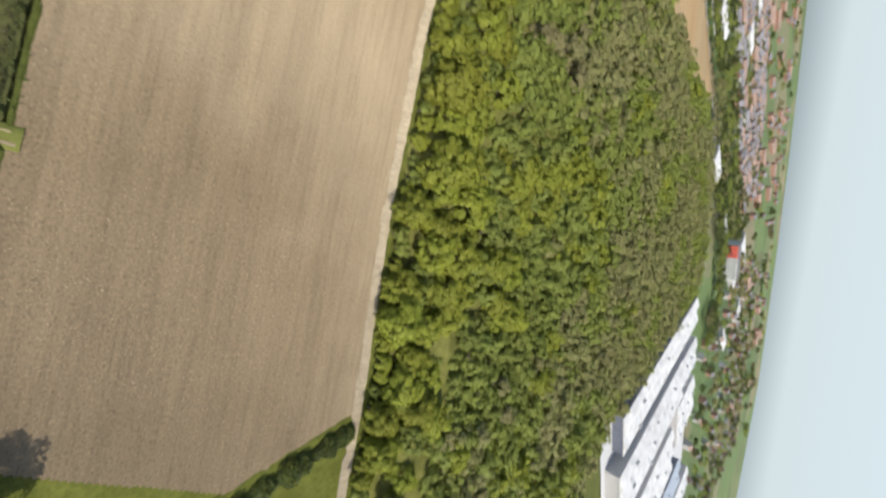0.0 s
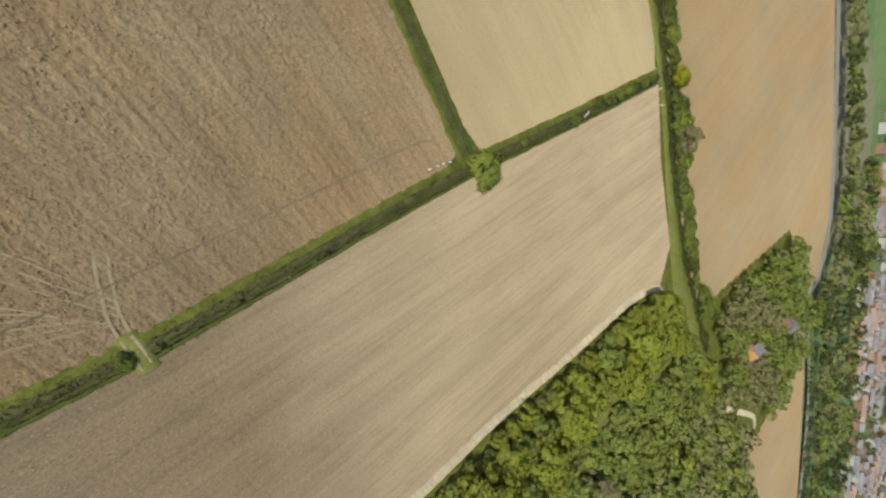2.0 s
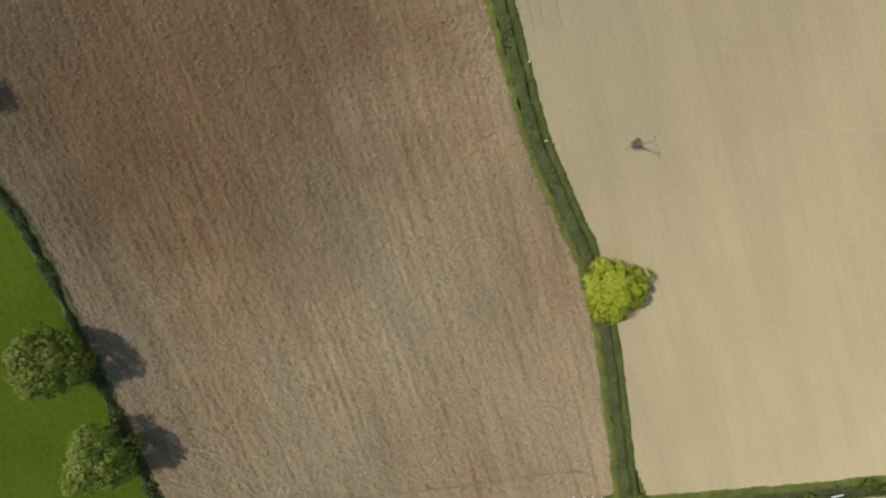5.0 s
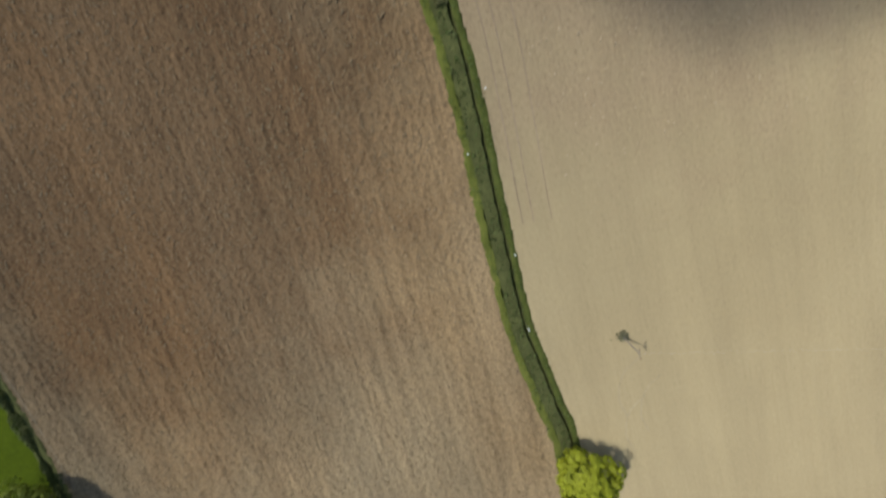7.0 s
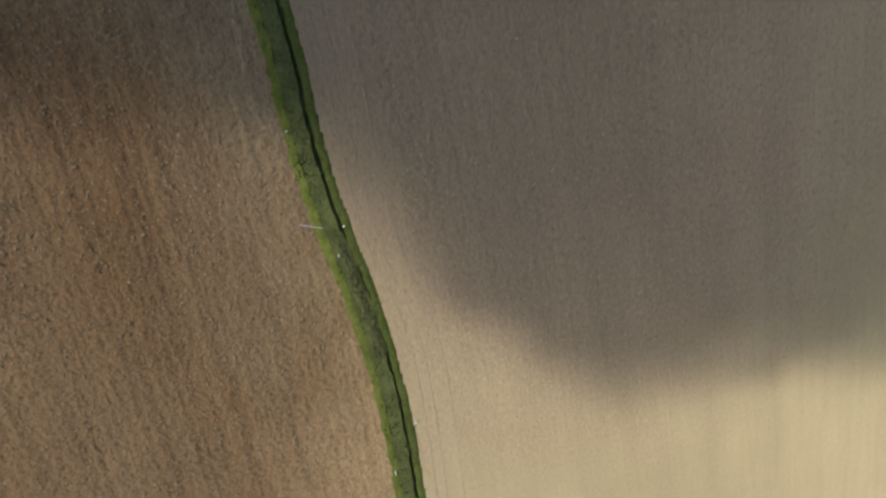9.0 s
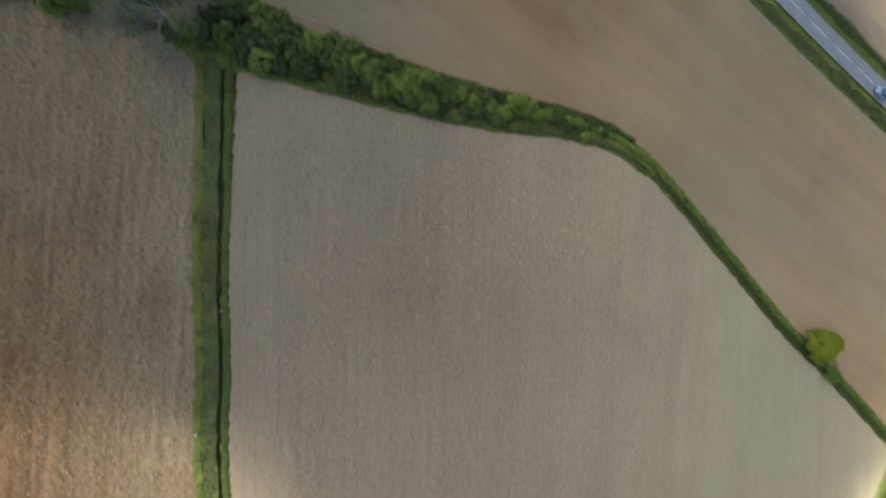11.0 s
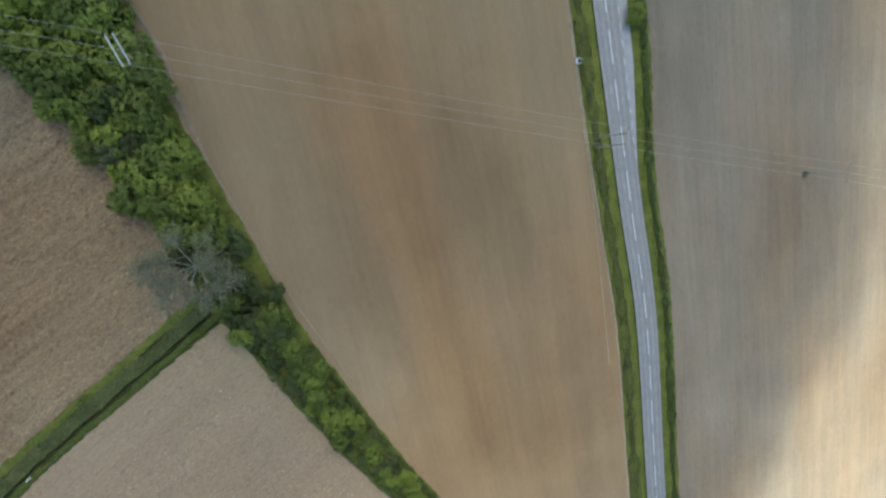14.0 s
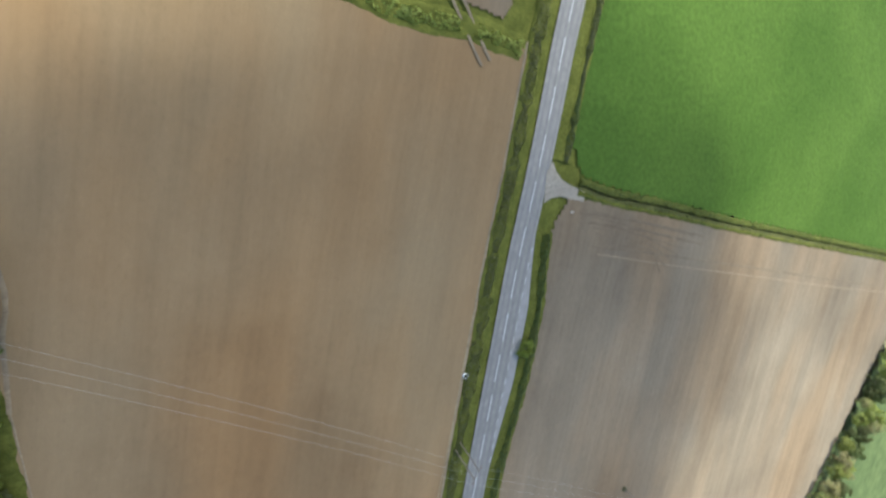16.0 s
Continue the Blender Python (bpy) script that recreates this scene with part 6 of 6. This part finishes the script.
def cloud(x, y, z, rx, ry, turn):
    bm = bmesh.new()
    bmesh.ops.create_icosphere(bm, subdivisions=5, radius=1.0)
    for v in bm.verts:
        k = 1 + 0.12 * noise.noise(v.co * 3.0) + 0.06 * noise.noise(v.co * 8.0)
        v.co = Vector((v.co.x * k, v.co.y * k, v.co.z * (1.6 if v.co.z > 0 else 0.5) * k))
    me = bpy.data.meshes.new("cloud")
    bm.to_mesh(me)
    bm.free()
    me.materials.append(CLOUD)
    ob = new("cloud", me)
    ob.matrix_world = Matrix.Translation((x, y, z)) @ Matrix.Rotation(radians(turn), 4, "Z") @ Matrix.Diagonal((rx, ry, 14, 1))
    tagged(ob, "thin white cloud high over the fields, out of view and placed for its shade", "cloud", kind="structure")


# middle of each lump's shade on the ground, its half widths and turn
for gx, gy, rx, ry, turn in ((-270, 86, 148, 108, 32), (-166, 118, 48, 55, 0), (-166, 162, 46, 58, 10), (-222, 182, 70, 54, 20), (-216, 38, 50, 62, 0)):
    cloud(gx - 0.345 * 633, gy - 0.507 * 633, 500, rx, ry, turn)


# ---- backdrop: hazy distance and low sky all round ----
def haze():
    m = bpy.data.materials.new("distant_haze")
    m.use_nodes = True
    t = m.node_tree
    t.nodes.clear()
    out = t.nodes.new("ShaderNodeOutputMaterial")
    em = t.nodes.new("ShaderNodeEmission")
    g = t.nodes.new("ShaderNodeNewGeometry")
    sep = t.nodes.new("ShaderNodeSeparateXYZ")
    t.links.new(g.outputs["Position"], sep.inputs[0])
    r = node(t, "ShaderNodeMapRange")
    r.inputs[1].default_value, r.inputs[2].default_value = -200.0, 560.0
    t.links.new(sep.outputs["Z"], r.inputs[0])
    # haze and low sky painted as glow: dark at the foot, paler upward
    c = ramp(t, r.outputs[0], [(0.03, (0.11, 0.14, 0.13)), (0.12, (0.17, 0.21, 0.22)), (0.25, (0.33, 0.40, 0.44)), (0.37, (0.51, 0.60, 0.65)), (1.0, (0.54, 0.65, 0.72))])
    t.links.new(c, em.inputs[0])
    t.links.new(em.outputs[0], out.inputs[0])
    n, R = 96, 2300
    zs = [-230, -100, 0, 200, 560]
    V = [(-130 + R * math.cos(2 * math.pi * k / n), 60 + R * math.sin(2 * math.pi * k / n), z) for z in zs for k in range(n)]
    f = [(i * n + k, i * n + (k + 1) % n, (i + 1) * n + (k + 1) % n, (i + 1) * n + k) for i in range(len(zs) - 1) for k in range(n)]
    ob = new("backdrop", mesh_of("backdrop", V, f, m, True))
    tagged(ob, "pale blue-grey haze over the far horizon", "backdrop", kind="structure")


haze()
